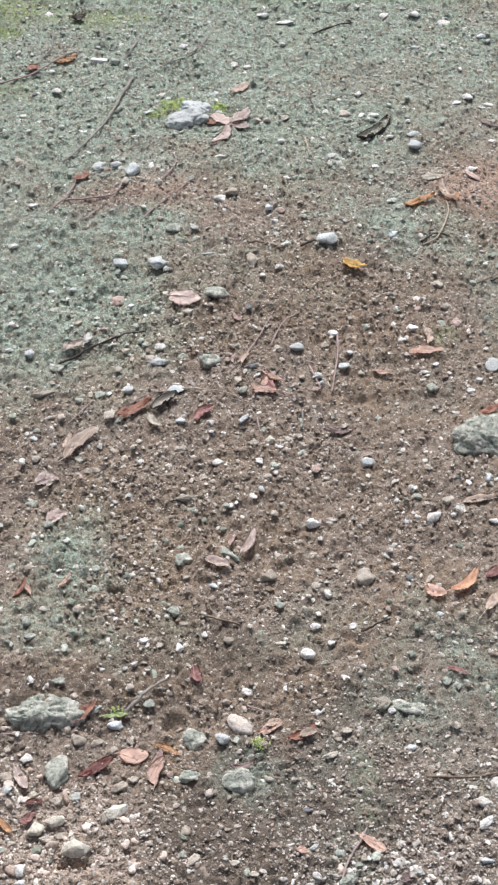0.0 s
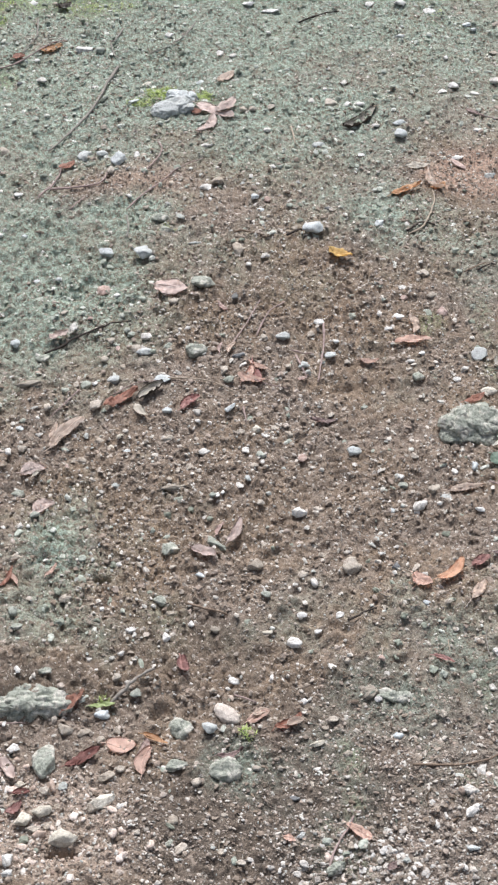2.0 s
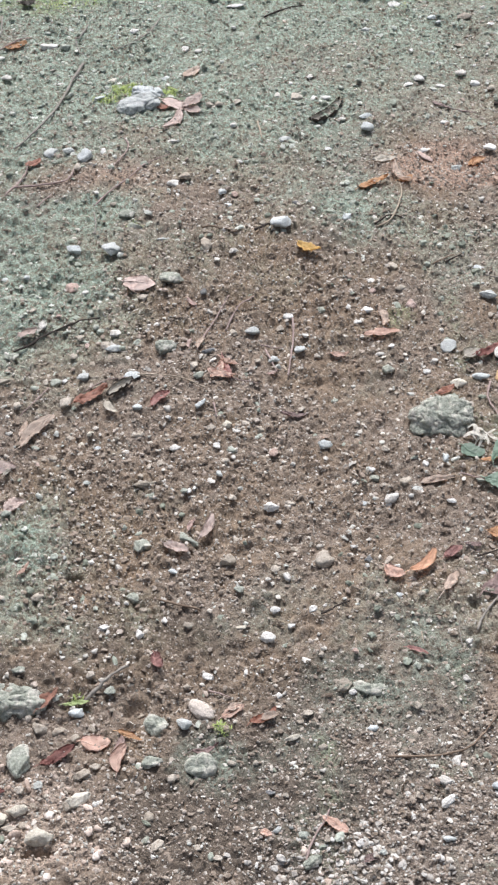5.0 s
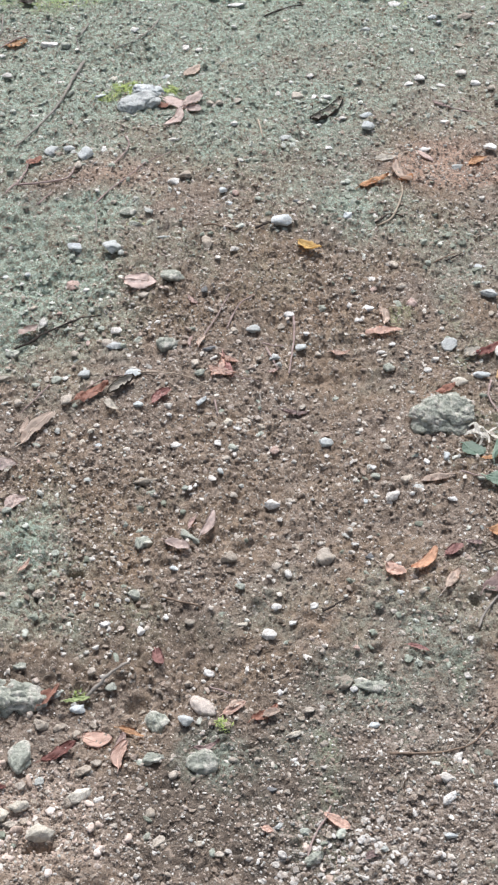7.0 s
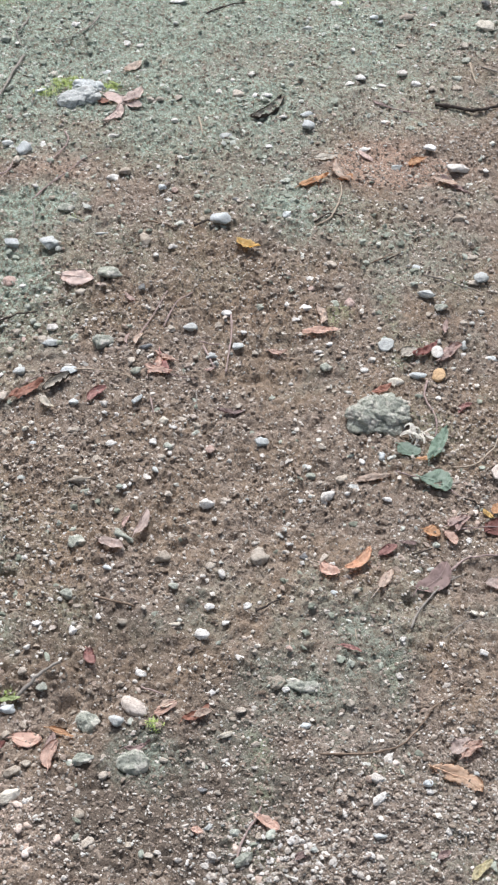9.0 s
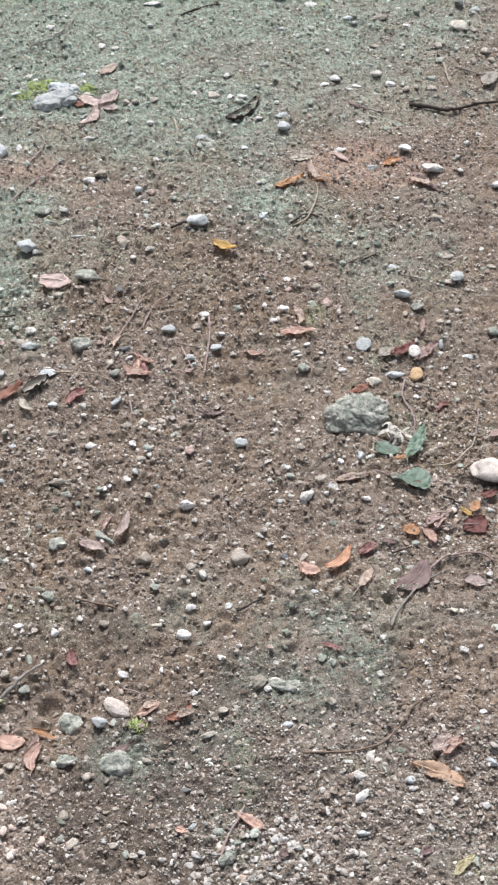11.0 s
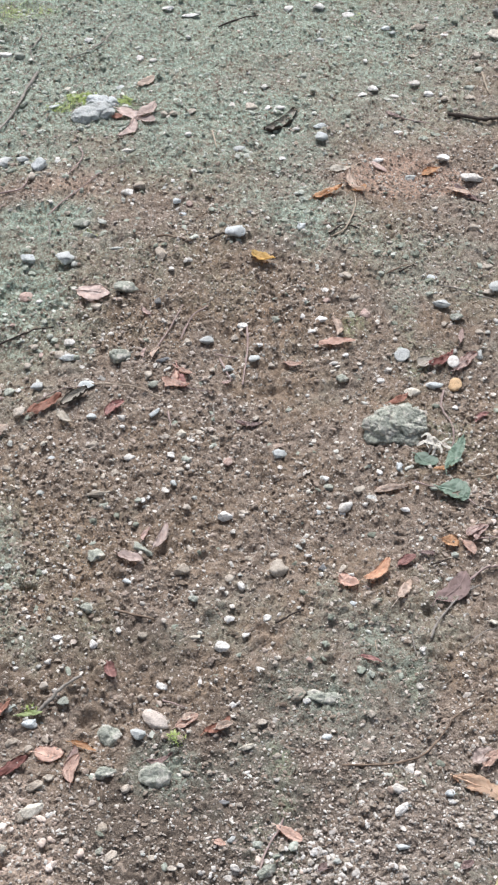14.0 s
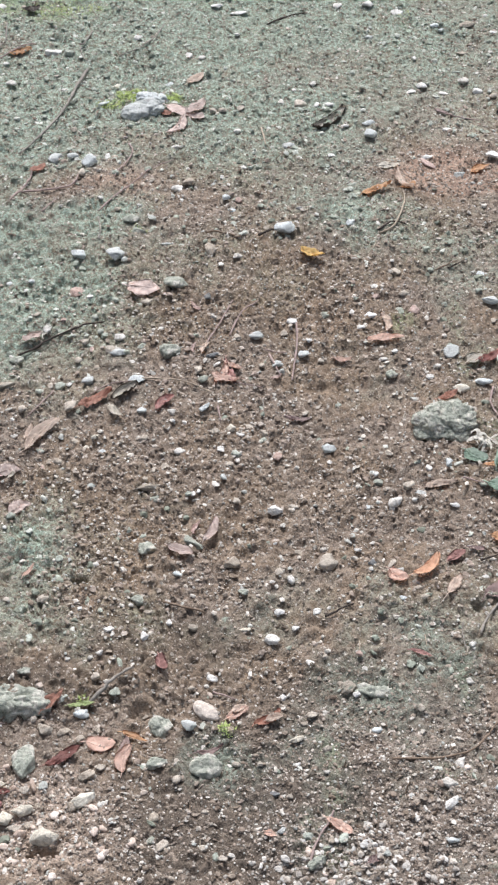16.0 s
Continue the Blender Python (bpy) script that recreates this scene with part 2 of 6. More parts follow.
    for scale, share in ((150, 0.74), (330, 0.60)):
        cell = n.new("ShaderNodeTexVoronoi")
        cell.inputs["Scale"].default_value = scale
        l.new(warp.outputs[0], cell.inputs["Vector"])
        tone = n.new("ShaderNodeSeparateColor")
        l.new(cell.outputs["Color"], tone.inputs[0])
        grain = ramp(n, l, tone.outputs[0], [(0.0, (0.13, 0.10, 0.08)), (0.3, (0.24, 0.195, 0.155)), (0.65, (0.34, 0.295, 0.25)), (0.9, (0.52, 0.48, 0.42)), (1.0, (0.66, 0.63, 0.58))])
        core = mathn(n, l, "MULTIPLY", ramp(n, l, tone.outputs[1], [(share, grey(0)), (share + 0.04, grey(0.85))]), ramp(n, l, cell.outputs["Distance"], [(0.32, grey(1)), (0.5, grey(0))]))
        soil = mix(n, l, core, soil, grain)
        high = core if high is None else mix(n, l, 0.5, high, core)
    soil = mix(n, l, 0.7, soil, ramp(n, l, fine, [(0.3, grey(0.38)), (0.5, grey(1.0)), (0.7, grey(1.5))]), "MULTIPLY")
    l.new(soil, b.inputs["Base Color"])
    rise = mix(n, l, 0.5, mix(n, l, 0.5, clod, fine), high)
    bump(n, l, b, rise, 1.0, 0.009)
    return m


def stone_material(name, light, dark, film=0.0, film_colour=(0.17, 0.20, 0.14), rough=0.8):
    """A weathered stone: mottled, dusty with soil in patches, with a thin green film where it has one."""
    m, n, l, b = base_material(name, rough, 0.3)
    mid = tex(n, l, "ShaderNodeTexNoise", 130, 6, 0.72).outputs[0]
    fine = tex(n, l, "ShaderNodeTexNoise", 650, 3, 0.6).outputs[0]
    blot = tex(n, l, "ShaderNodeTexNoise", 60, 5, 0.75).outputs[0]
    c = ramp(n, l, mid, [(0.34, dark), (0.58, light)])
    info = n.new("ShaderNodeObjectInfo")
    c = mix(n, l, 1.0, c, ramp(n, l, info.outputs["Random"], [(0, (0.85, 0.83, 0.81)), (0.5, grey(1.0)), (1, (1.12, 1.13, 1.15))]), "MULTIPLY")
    if film:
        c = mix(n, l, mathn(n, l, "MULTIPLY", ramp(n, l, blot, [(0.38, grey(0)), (0.6, grey(1))]), film), c, film_colour)
    c = mix(n, l, ramp(n, l, blot, [(0.26, grey(0.85)), (0.44, grey(0.0))]), c, (0.22, 0.175, 0.135))
    c = mix(n, l, 0.5, c, ramp(n, l, fine, [(0.3, grey(0.55)), (0.6, grey(1.1))]), "MULTIPLY")
    l.new(c, b.inputs["Base Color"])
    bump(n, l, b, mix(n, l, 0.35, mid, fine), 0.9, 0.004)
    return m


def rock_material(name, pale, mid_tone, deep):
    """Rough mottled rock: pale raised patches, green-grey body, crevice shade put into the dark colours."""
    m, n, l, b = base_material(name, 0.88, 0.25)
    patch = tex(n, l, "ShaderNodeTexNoise", 55, 7, 0.72).outputs[0]
    pit = tex(n, l, "ShaderNodeTexNoise", 190, 4, 0.7).outputs[0]
    c = ramp(n, l, patch, [(0.28, deep), (0.40, mid_tone), (0.49, mid_tone), (0.60, pale)])
    # pits darkened in colour where the bump dips, as shade would
    c = mix(n, l, 0.9, c, ramp(n, l, pit, [(0.3, grey(0.4)), (0.5, grey(1.0)), (0.75, grey(1.2))]), "MULTIPLY")
    l.new(c, b.inputs["Base Color"])
    bump(n, l, b, mix(n, l, 0.5, patch, pit), 1.0, 0.008)
    return m


def gravel_material(name, stops):
    """Mixed loose gravel, each piece of its own colour."""
    m, n, l, b = base_material(name, 0.85, 0.25)
    g = n.new("ShaderNodeNewGeometry")
    c = ramp(n, l, g.outputs["Random Per Island"], stops)
    mid = tex(n, l, "ShaderNodeTexNoise", 260, 4, 0.65).outputs[0]
    c = mix(n, l, 0.8, c, ramp(n, l, mid, [(0.3, (0.5, 0.46, 0.42)), (0.6, grey(1.1))]), "MULTIPLY")
    l.new(c, b.inputs["Base Color"])
    bump(n, l, b, mid, 0.6, 0.002)
    return m


def leaf_material(name, light, dark, rough=0.6):
    m, n, l, b = base_material(name, rough, 0.35)
    mid = tex(n, l, "ShaderNodeTexNoise", 70, 5, 0.7).outputs[0]
    fine = tex(n, l, "ShaderNodeTexNoise", 420, 3, 0.6).outputs[0]
    c = ramp(n, l, mid, [(0.28, dark), (0.50, light)])
    c = mix(n, l, ramp(n, l, fine, [(0.64, grey(0)), (0.76, grey(0.45))]), c, tuple(v * 0.35 for v in dark))
    info = n.new("ShaderNodeObjectInfo")
    c = mix(n, l, 1.0, c, ramp(n, l, info.outputs["Random"], [(0, grey(0.8)), (1, grey(1.15))]), "MULTIPLY")
    l.new(c, b.inputs["Base Color"])
    bump(n, l, b, mid, 0.5, 0.002)
    return m


def wood_material(name, light, dark):
    m, n, l, b = base_material(name, 0.85, 0.2)
    mid = tex(n, l, "ShaderNodeTexNoise", 160, 5, 0.7).outputs[0]
    c = ramp(n, l, mid, [(0.3, dark), (0.65, light)])
    l.new(c, b.inputs["Base Color"])
    bump(n, l, b, mid, 0.7, 0.002)
    return m


MAT_GROUND = ground_material()
STONE = {
    "W": (stone_material("white_stone", (0.79, 0.775, 0.745), (0.56, 0.535, 0.49)), "off-white", "smooth"),
    "B": (stone_material("blue_grey_stone", (0.70, 0.735, 0.745), (0.50, 0.53, 0.535), 0.3), "pale blue-grey", "rounded"),
    "G": (stone_material("green_grey_stone", (0.54, 0.56, 0.505), (0.25, 0.275, 0.225), 0.5, (0.25, 0.275, 0.225)), "grey-green", "film-covered"),
    "T": (stone_material("tan_stone", (0.56, 0.50, 0.43), (0.34, 0.29, 0.24), 0.1), "dull tan", "dusty"),
    "P": (stone_material("pink_stone", (0.58, 0.45, 0.40), (0.36, 0.25, 0.215)), "pinkish", "worn"),
    "D": (stone_material("dark_stone", (0.235, 0.24, 0.25), (0.12, 0.12, 0.125), 0.15), "dark grey", "smooth"),
    "Y": (stone_material("cream_stone", (0.72, 0.68, 0.59), (0.50, 0.455, 0.375)), "cream", "weathered"),
    "A": (stone_material("amber_disc", (0.72, 0.52, 0.32), (0.58, 0.39, 0.22)), "pale amber", "smooth"),
    "C": (stone_material("pinkish_cream_stone", (0.74, 0.665, 0.60), (0.55, 0.475, 0.42)), "pinkish cream", "smooth"),
    "R": (rock_material("mottled_rock", (0.62, 0.60, 0.535), (0.36, 0.38, 0.325), (0.13, 0.135, 0.108)), "mottled grey-green", "rough"),
    "K": (stone_material("earth_clod", (0.40, 0.355, 0.30), (0.23, 0.195, 0.16), 0.15, rough=0.95), "grey-brown", "crumbly"),
}
LEAF = {
    "blush": (leaf_material("blush_leaf", (0.745, 0.625, 0.575), (0.60, 0.465, 0.415)), "pale blush-pink"),
    "peach": (leaf_material("peach_leaf", (0.76, 0.50, 0.35), (0.58, 0.34, 0.21)), "peach-orange"),
    "apricot": (leaf_material("apricot_leaf", (0.82, 0.60, 0.44), (0.68, 0.45, 0.30)), "apricot-orange"),
    "cream": (leaf_material("cream_leaf", (0.66, 0.60, 0.40), (0.50, 0.44, 0.27)), "pale creamy yellow"),
    "white": (leaf_material("white_leaf", (0.82, 0.8, 0.74), (0.68, 0.64, 0.56)), "creamy white"),
    "pink": (leaf_material("pink_leaf", (0.60, 0.46, 0.42), (0.43, 0.315, 0.285)), "dusty pink"),
    "salmon": (leaf_material("salmon_leaf", (0.72, 0.525, 0.44), (0.54, 0.36, 0.285)), "salmon"),
    "rust": (leaf_material("rust_leaf", (0.44, 0.235, 0.175), (0.27, 0.13, 0.095)), "rust-red"),
    "orange": (leaf_material("orange_leaf", (0.66, 0.41, 0.24), (0.46, 0.245, 0.13)), "orange"),
    "yellow": (leaf_material("yellow_leaf", (0.74, 0.53, 0.22), (0.56, 0.36, 0.12)), "amber yellow"),
    "tan": (leaf_material("tan_leaf", (0.68, 0.56, 0.475), (0.48, 0.375, 0.31)), "tan"),
    "pale": (leaf_material("pale_leaf", (0.62, 0.58, 0.51), (0.43, 0.39, 0.33)), "pale grey-buff"),
    "wine": (leaf_material("wine_leaf", (0.33, 0.15, 0.13), (0.17, 0.07, 0.062)), "dark wine-red"),
    "mauve": (leaf_material("mauve_leaf", (0.34, 0.25, 0.235), (0.18, 0.125, 0.118)), "mauve-brown"),
    "dark": (leaf_material("dark_leaf", (0.11, 0.09, 0.075), (0.03, 0.025, 0.02)), "blackish brown"),
    "green": (leaf_material("green_leaf", (0.30, 0.405, 0.32), (0.17, 0.25, 0.185), 0.45), "dull green"),
    "lime": (leaf_material("lime_leaf", (0.5, 0.58, 0.3), (0.33, 0.41, 0.18)), "yellow-green"),
    "red": (leaf_material("red_leaf", (0.5, 0.285, 0.26), (0.33, 0.17, 0.155)), "faded red"),
}
WOOD = {
    "brown": (wood_material("brown_twig", (0.27, 0.205, 0.155), (0.14, 0.10, 0.075)), "brown"),
    "grey": (wood_material("grey_twig", (0.33, 0.305, 0.275), (0.18, 0.16, 0.14)), "grey-brown"),
    "pale": (wood_material("pale_twig", (0.47, 0.40, 0.32), (0.30, 0.245, 0.19)), "pale buff"),
    "dark": (wood_material("dark_twig", (0.085, 0.07, 0.06), (0.035, 0.028, 0.025)), "blackish"),
    "mauve": (wood_material("mauve_twig", (0.40, 0.315, 0.295), (0.25, 0.185, 0.17)), "reddish brown"),
    "white": (wood_material("white_fibre", (0.86, 0.84, 0.79), (0.74, 0.71, 0.64)), "creamy white"),
}
GRAVEL_MIX = [(0.0, (0.23, 0.185, 0.145)), (0.25, (0.32, 0.26, 0.217)), (0.5, (0.42, 0.355, 0.308)), (0.66, (0.50, 0.446, 0.402)), (0.78, (0.43, 0.455, 0.435)), (0.88, (0.60, 0.57, 0.53)), (1.0, (0.74, 0.725, 0.70))]
MAT_GRAVEL = gravel_material("loose_gravel", GRAVEL_MIX)
MAT_CRUMB = gravel_material("soil_crumbs", [(0.0, (0.15, 0.117, 0.092)), (0.35, (0.255, 0.208, 0.168)), (0.66, (0.36, 0.31, 0.262)), (0.84, (0.50, 0.452, 0.40)), (1.0, (0.72, 0.69, 0.64))])
MAT_FILMED = gravel_material("filmed_gravel", [(0.0, (0.215, 0.235, 0.19)), (0.45, (0.335, 0.372, 0.315)), (0.8, (0.45, 0.486, 0.43)), (1.0, (0.68, 0.695, 0.65))])
MAT_PALE = gravel_material("pale_gravel", [(0.0, (0.34, 0.26, 0.21)), (0.4, (0.52, 0.42, 0.36)), (0.8, (0.68, 0.575, 0.51)), (1.0, (0.80, 0.73, 0.68))])
MAT_GRIT = gravel_material("angular_grit", [(0.0, (0.17, 0.14, 0.115)), (0.35, (0.29, 0.247, 0.212)), (0.7, (0.40, 0.355, 0.315)), (0.92, (0.53, 0.495, 0.455)), (1.0, (0.68, 0.66, 0.62))])
MAT_WHITE = gravel_material("white_gravel", [(0.0, (0.33, 0.30, 0.27)), (0.4, (0.48, 0.455, 0.425)), (0.8, (0.60, 0.585, 0.56)), (1.0, (0.70, 0.69, 0.67))])
MAT_DEBRIS = gravel_material("dry_bits", [(0.0, (0.10, 0.075, 0.055)), (0.4, (0.26, 0.195, 0.145)), (0.8, (0.40, 0.33, 0.255)), (1.0, (0.58, 0.51, 0.42))])
MAT_MOSS = leaf_material("bright_moss", (0.40, 0.49, 0.17), (0.22, 0.30, 0.10), 0.8)


# ---- ground: one sheet, fine where the camera looks, coarse to the horizon ----
def graded(a, b, step0, step1, far):
    inner = [a]
    while inner[-1] < b:
        k = (inner[-1] - a) / (b - a)
        inner.append(inner[-1] + step0 + (step1 - step0) * k)
    out, s = [], step1
    p = inner[-1]
    while p < far:
        s *= 1.45
        p += s
        out.append(p)
    low, s, p = [], step0, a
    while p > -far:
        s *= 1.45
        p -= s
        low.append(p)
    return np.array(low[::-1] + inner + out)


def mesh_from_arrays(name, verts, faces, smooth=True):
    me = bpy.data.meshes.new(name)
    k = faces.shape[1]
    me.vertices.add(len(verts))
    me.vertices.foreach_set("co", verts.astype(np.float32).ravel())
    me.loops.add(faces.size)
    me.loops.foreach_set("vertex_index", faces.astype(np.int32).ravel())
    me.polygons.add(len(faces))
    me.polygons.foreach_set("loop_start", np.arange(0, faces.size, k, dtype=np.int32))
    me.polygons.foreach_set("use_smooth", np.full(len(faces), smooth))
    me.update(calc_edges=True)
    return me


def build_ground():
    xs, ys = graded(-0.74, 1.02, 0.0027, 0.0027, 400), graded(0.93, 3.62, 0.0024, 0.0060, 400)
    gx, gy = np.meshgrid(xs, ys)
    v = np.stack([gx, gy, relief(gx, gy)], -1).reshape(-1, 3)
    w, h = len(xs), len(ys)
    i = (np.arange(h - 1)[:, None] * w + np.arange(w - 1)).ravel()
    me = mesh_from_arrays("ground", v, np.stack([i, i + 1, i + w + 1, i + w], -1))
    mo, wa, gr, cr, li, pa, da = zones(gx, gy)
    col = np.stack([mo, wa, gr, li], -1).reshape(-1, 4)
    me.attributes.new("zone", "FLOAT_COLOR", "POINT").data.foreach_set("color", col.astype(np.float32).ravel())
    col = np.stack([pa, da, cr, cr], -1).reshape(-1, 4)
    me.attributes.new("zone_b", "FLOAT_COLOR", "POINT").data.foreach_set("color", col.astype(np.float32).ravel())
    me.materials.append(MAT_GROUND)
    tagged(new("ground", me), "bare stony brown soil with a patchy green film", "ground", kind="structure")


build_ground()


# ---- loose gravel and crumbs too many to count ----
def ico(level):
    bm = bmesh.new()
    bmesh.ops.create_icosphere(bm, subdivisions=level, radius=1.0)
    v = np.array([p.co[:] for p in bm.verts])
    f = np.array([[p.index for p in q.verts] for q in bm.faces])
    bm.free()
    return v, f


def scatter(name, count, size, level, sink, weight, material, label, seed, bias=2.2, rag=0.12, flat=False, reach=(0.95, 3.65)):
    """Loose pieces of mixed shape pressed into the ground, thick where weight is high."""
    rng = np.random.default_rng(seed)
    x, y = rng.uniform(-0.72, 1.02, count * 6), rng.uniform(*reach, count * 6)
    ok = (np.abs(x - 0.10 * y * 0.5) < 0.16 + y * 0.235) & (rng.uniform(0, 1, count * 6) < weight(x, y))
    x, y = x[ok][:count], y[ok][:count]
    n = len(x)
    base, faces = ico(level)
    r = (size[0] + (size[1] - size[0]) * rng.uniform(0, 1, n) ** bias) / 2
    shape = np.stack([rng.uniform(0.9, 1.6, n), rng.uniform(0.75, 1.2, n), rng.uniform(0.5, 0.9, n)], -1) * r[:, None]
    v = np.repeat(base[None], n, 0)
    for _ in range(6):
        d = rng.normal(size=(n, 3))
        d /= np.linalg.norm(d, axis=1)[:, None]
        lim = rng.uniform(0.4, 0.9, n)
        over = np.clip(np.einsum("nvk,nk->nv", v, d) - lim[:, None], 0, None)
        v = v - over[..., None] * d[:, None, :]
    v = v * (1 + rng.uniform(-rag, rag, v.shape[:2]))[..., None] * shape[:, None, :]
    a = rng.uniform(0, 2 * np.pi, n)
    tilt = rng.normal(0, 0.25, n)
    c, s = np.cos(tilt)[:, None], np.sin(tilt)[:, None]
    v = np.stack([v[..., 0], v[..., 1] * c - v[..., 2] * s, v[..., 1] * s + v[..., 2] * c], -1)
    c, s = np.cos(a)[:, None], np.sin(a)[:, None]
    v = np.stack([v[..., 0] * c - v[..., 1] * s + x[:, None], v[..., 0] * s + v[..., 1] * c + y[:, None], v[..., 2] + (relief(x, y) + shape[:, 2] * sink)[:, None]], -1)
    f = faces[None] + (np.arange(n) * len(base))[:, None, None]
    me = mesh_from_arrays(name, v.reshape(-1, 3), f.reshape(-1, 3), level > 1 and not flat)
    me.materials.append(material)
    tagged(new(name, me), label, name.split("_")[-1], kind="stuff")


def thick(k_moss, k_grit, k_crumb, floor, k_pale=0.0):
    def weight(x, y):
        mo, wa, gr, cr, li, pa, da = zones(x, y)
        w = np.clip((floor + k_grit * gr + k_crumb * cr + k_pale * pa) * (1 - k_moss * mo) * (1 - 0.65 * da) * (0.45 + 1.1 * lattice(x * 11, y * 11, 31)), 0, 1)
        for a, b, rx, ry, s in PITS:
            w = np.where(((x - a) / rx) ** 2 + ((y - b) / ry) ** 2 < 1.3, 0, w)
        return w
    return weight


scatter("loose_gravel", 3000, (0.0045, 0.0110), 2, -0.05, thick(0.95, -0.18, 0.0, 0.42), MAT_GRAVEL, "mixed tan, grey and white gravel pressed in soil", 5, 2.2, 0.17, True)
scatter("filmed_gravel", 6000, (0.0045, 0.0135), 2, 0.0, thick(-20, 0, 0, 0.025), MAT_FILMED, "grey-green gravel under a thin film of algae", 9, 2.2, 0.2, True)
scatter("pale_gravel", 2000, (0.006, 0.015), 2, 0.15, thick(0.5, 0, 0, 0.0, 0.9), MAT_PALE, "pale beige and pinkish gravel lying loose", 10, 1.9, 0.15)
scatter("fine_grit", 26000, (0.0025, 0.0054), 1, 0.15, thick(0.8, 0.9, 0.1, 0.30, 0.8), MAT_GRAVEL, "fine angular tan and grey grit on soil", 6, 2.2, 0.2)
scatter("pale_grit", 7000, (0.0028, 0.006), 1, 0.2, thick(0.5, 0, 0, 0.0, 0.95), MAT_PALE, "fine pale pinkish grit lying loose on soil", 14)
scatter("soil_crumbs", 26000, (0.0032, 0.0084), 1, 0.0, thick(0.85, 0.1, 0.8, 0.55), MAT_CRUMB, "lumpy crumbs of brown soil and sand", 7, 1.8, 0.3, True)
scatter("soil_sand", 17000, (0.0022, 0.005), 1, 0.1, thick(0.8, 0.2, 0.6, 0.5), MAT_CRUMB, "small crumbs of brown soil and coarse sand", 8, 2.2, 0.25)


def near_grit(x, y):
    """Thick where loose grit has gathered close by."""
    return np.clip(0.45 * thick(0.3, 1.0, 0.0, 0.10)(x, y) + blobs(x, y, [(0.16, 1.02, 0.10, 0.045, 1.2), (0.33, 1.03, 0.12, 0.06, 0.6)]), 0, 1) * np.clip((1.45 - y) * 3, 0, 1)


scatter("angular_grit", 7500, (0.0026, 0.0054), 1, 0.0, near_grit, MAT_GRIT, "loose angular grey-beige grit lying thick on soil", 15, 1.5, 0.22, True, (0.95, 1.45))


scatter("white_gravel", 900, (0.0045, 0.0095), 2, 0.1, lambda x, y: np.clip(blobs(x, y, [(0.155, 1.012, 0.075, 0.035, 1.1)]), 0, 1), MAT_WHITE, "pale grey-white chips of gravel heaped on soil", 16, 1.4, 0.18, True, (0.95, 1.12))


def outer_gravel(count, seed):
    """Sparse coarse gravel on the ground round about."""
    rng = np.random.default_rng(seed)
    a, r = rng.uniform(0, 6.283, count), 0.9 + 4.5 * rng.uniform(0, 1, count) ** 0.7
    x, y = 0.1 + r * np.cos(a), 2.2 + r * np.sin(a)
    ok = (np.abs(x - 0.05 * y) > 0.16 + y * 0.235) | (y < 0.95) | (y > 3.65)
    x, y = x[ok], y[ok]
    base, faces = ico(1)
    size = rng.uniform(0.004, 0.011, len(x))
    v = base[None] * (1 + rng.uniform(-0.2, 0.2, (len(x), len(base), 1))) * size[:, None, None] * np.array([1.2, 1.0, 0.6])
    v = v + np.stack([x, y, relief(x, y) + size * 0.15], -1)[:, None, :]
    f = faces[None] + (np.arange(len(x)) * len(base))[:, None, None]
    me = mesh_from_arrays("outer_gravel", v.reshape(-1, 3), f.reshape(-1, 3), False)
    me.materials.append(MAT_GRAVEL)
    tagged(new("outer_gravel", me), "sparse tan and grey gravel on bare soil", "gravel", kind="stuff")


outer_gravel(4000, 12)


def debris(count, seed):
    """Short bits of stalk, bark and root lying about."""
    rng = np.random.default_rng(seed)
    x, y = rng.uniform(-0.70, 1.0, count * 3), rng.uniform(0.97, 3.6, count * 3)
    ok = (np.abs(x - 0.05 * y) < 0.16 + y * 0.235) & (lattice(x * 6, y * 6, 77) > 0.35)
    x, y = x[ok][:count], y[ok][:count]
    verts, faces = [], []
    for px, py in zip(x, y):
        a, long, r = rng.uniform(0, 6.283), rng.uniform(0.003, 0.013), rng.uniform(0.0004, 0.0011)
        bend = rng.normal(0, 0.25)
        k = len(verts)
        for u in (-0.5, 0.0, 0.5):
            cx, cy = px + math.cos(a + bend * u) * long * u, py + math.sin(a + bend * u) * long * u
            z = float(relief(cx, cy)) + r + 0.0008
            sx, sy = -math.sin(a) * r, math.cos(a) * r
            verts += [(cx + sx, cy + sy, z - r * 0.4), (cx - sx, cy - sy, z - r * 0.4), (cx, cy, z + r)]
        for q in (0, 3):
            for i in range(3):
                faces.append((k + q + i, k + q + (i + 1) % 3, k + q + 3 + (i + 1) % 3, k + q + 3 + i))
    me = mesh_from_arrays("plant_debris", np.array(verts), np.array(faces), False)
    me.materials.append(MAT_DEBRIS)
    tagged(new("plant_debris", me), "short dry bits of stalk and bark on soil", "debris", kind="stuff")


debris(1100, 3)


# ---- single things ----
def part(name, bm, material, parent=None, label="", smooth=True):
    me = bpy.data.meshes.new(name)
    bm.normal_update()
    bm.to_mesh(me)
    bm.free()
    for p in me.polygons:
        p.use_smooth = smooth
    me.materials.append(material)
    ob = new(name, me)
    if parent:
        ob.parent = parent
    if label:
        ob["label"] = label
    return ob


MADE = [0]
FAR, JOIN_FROM = [], 2.05


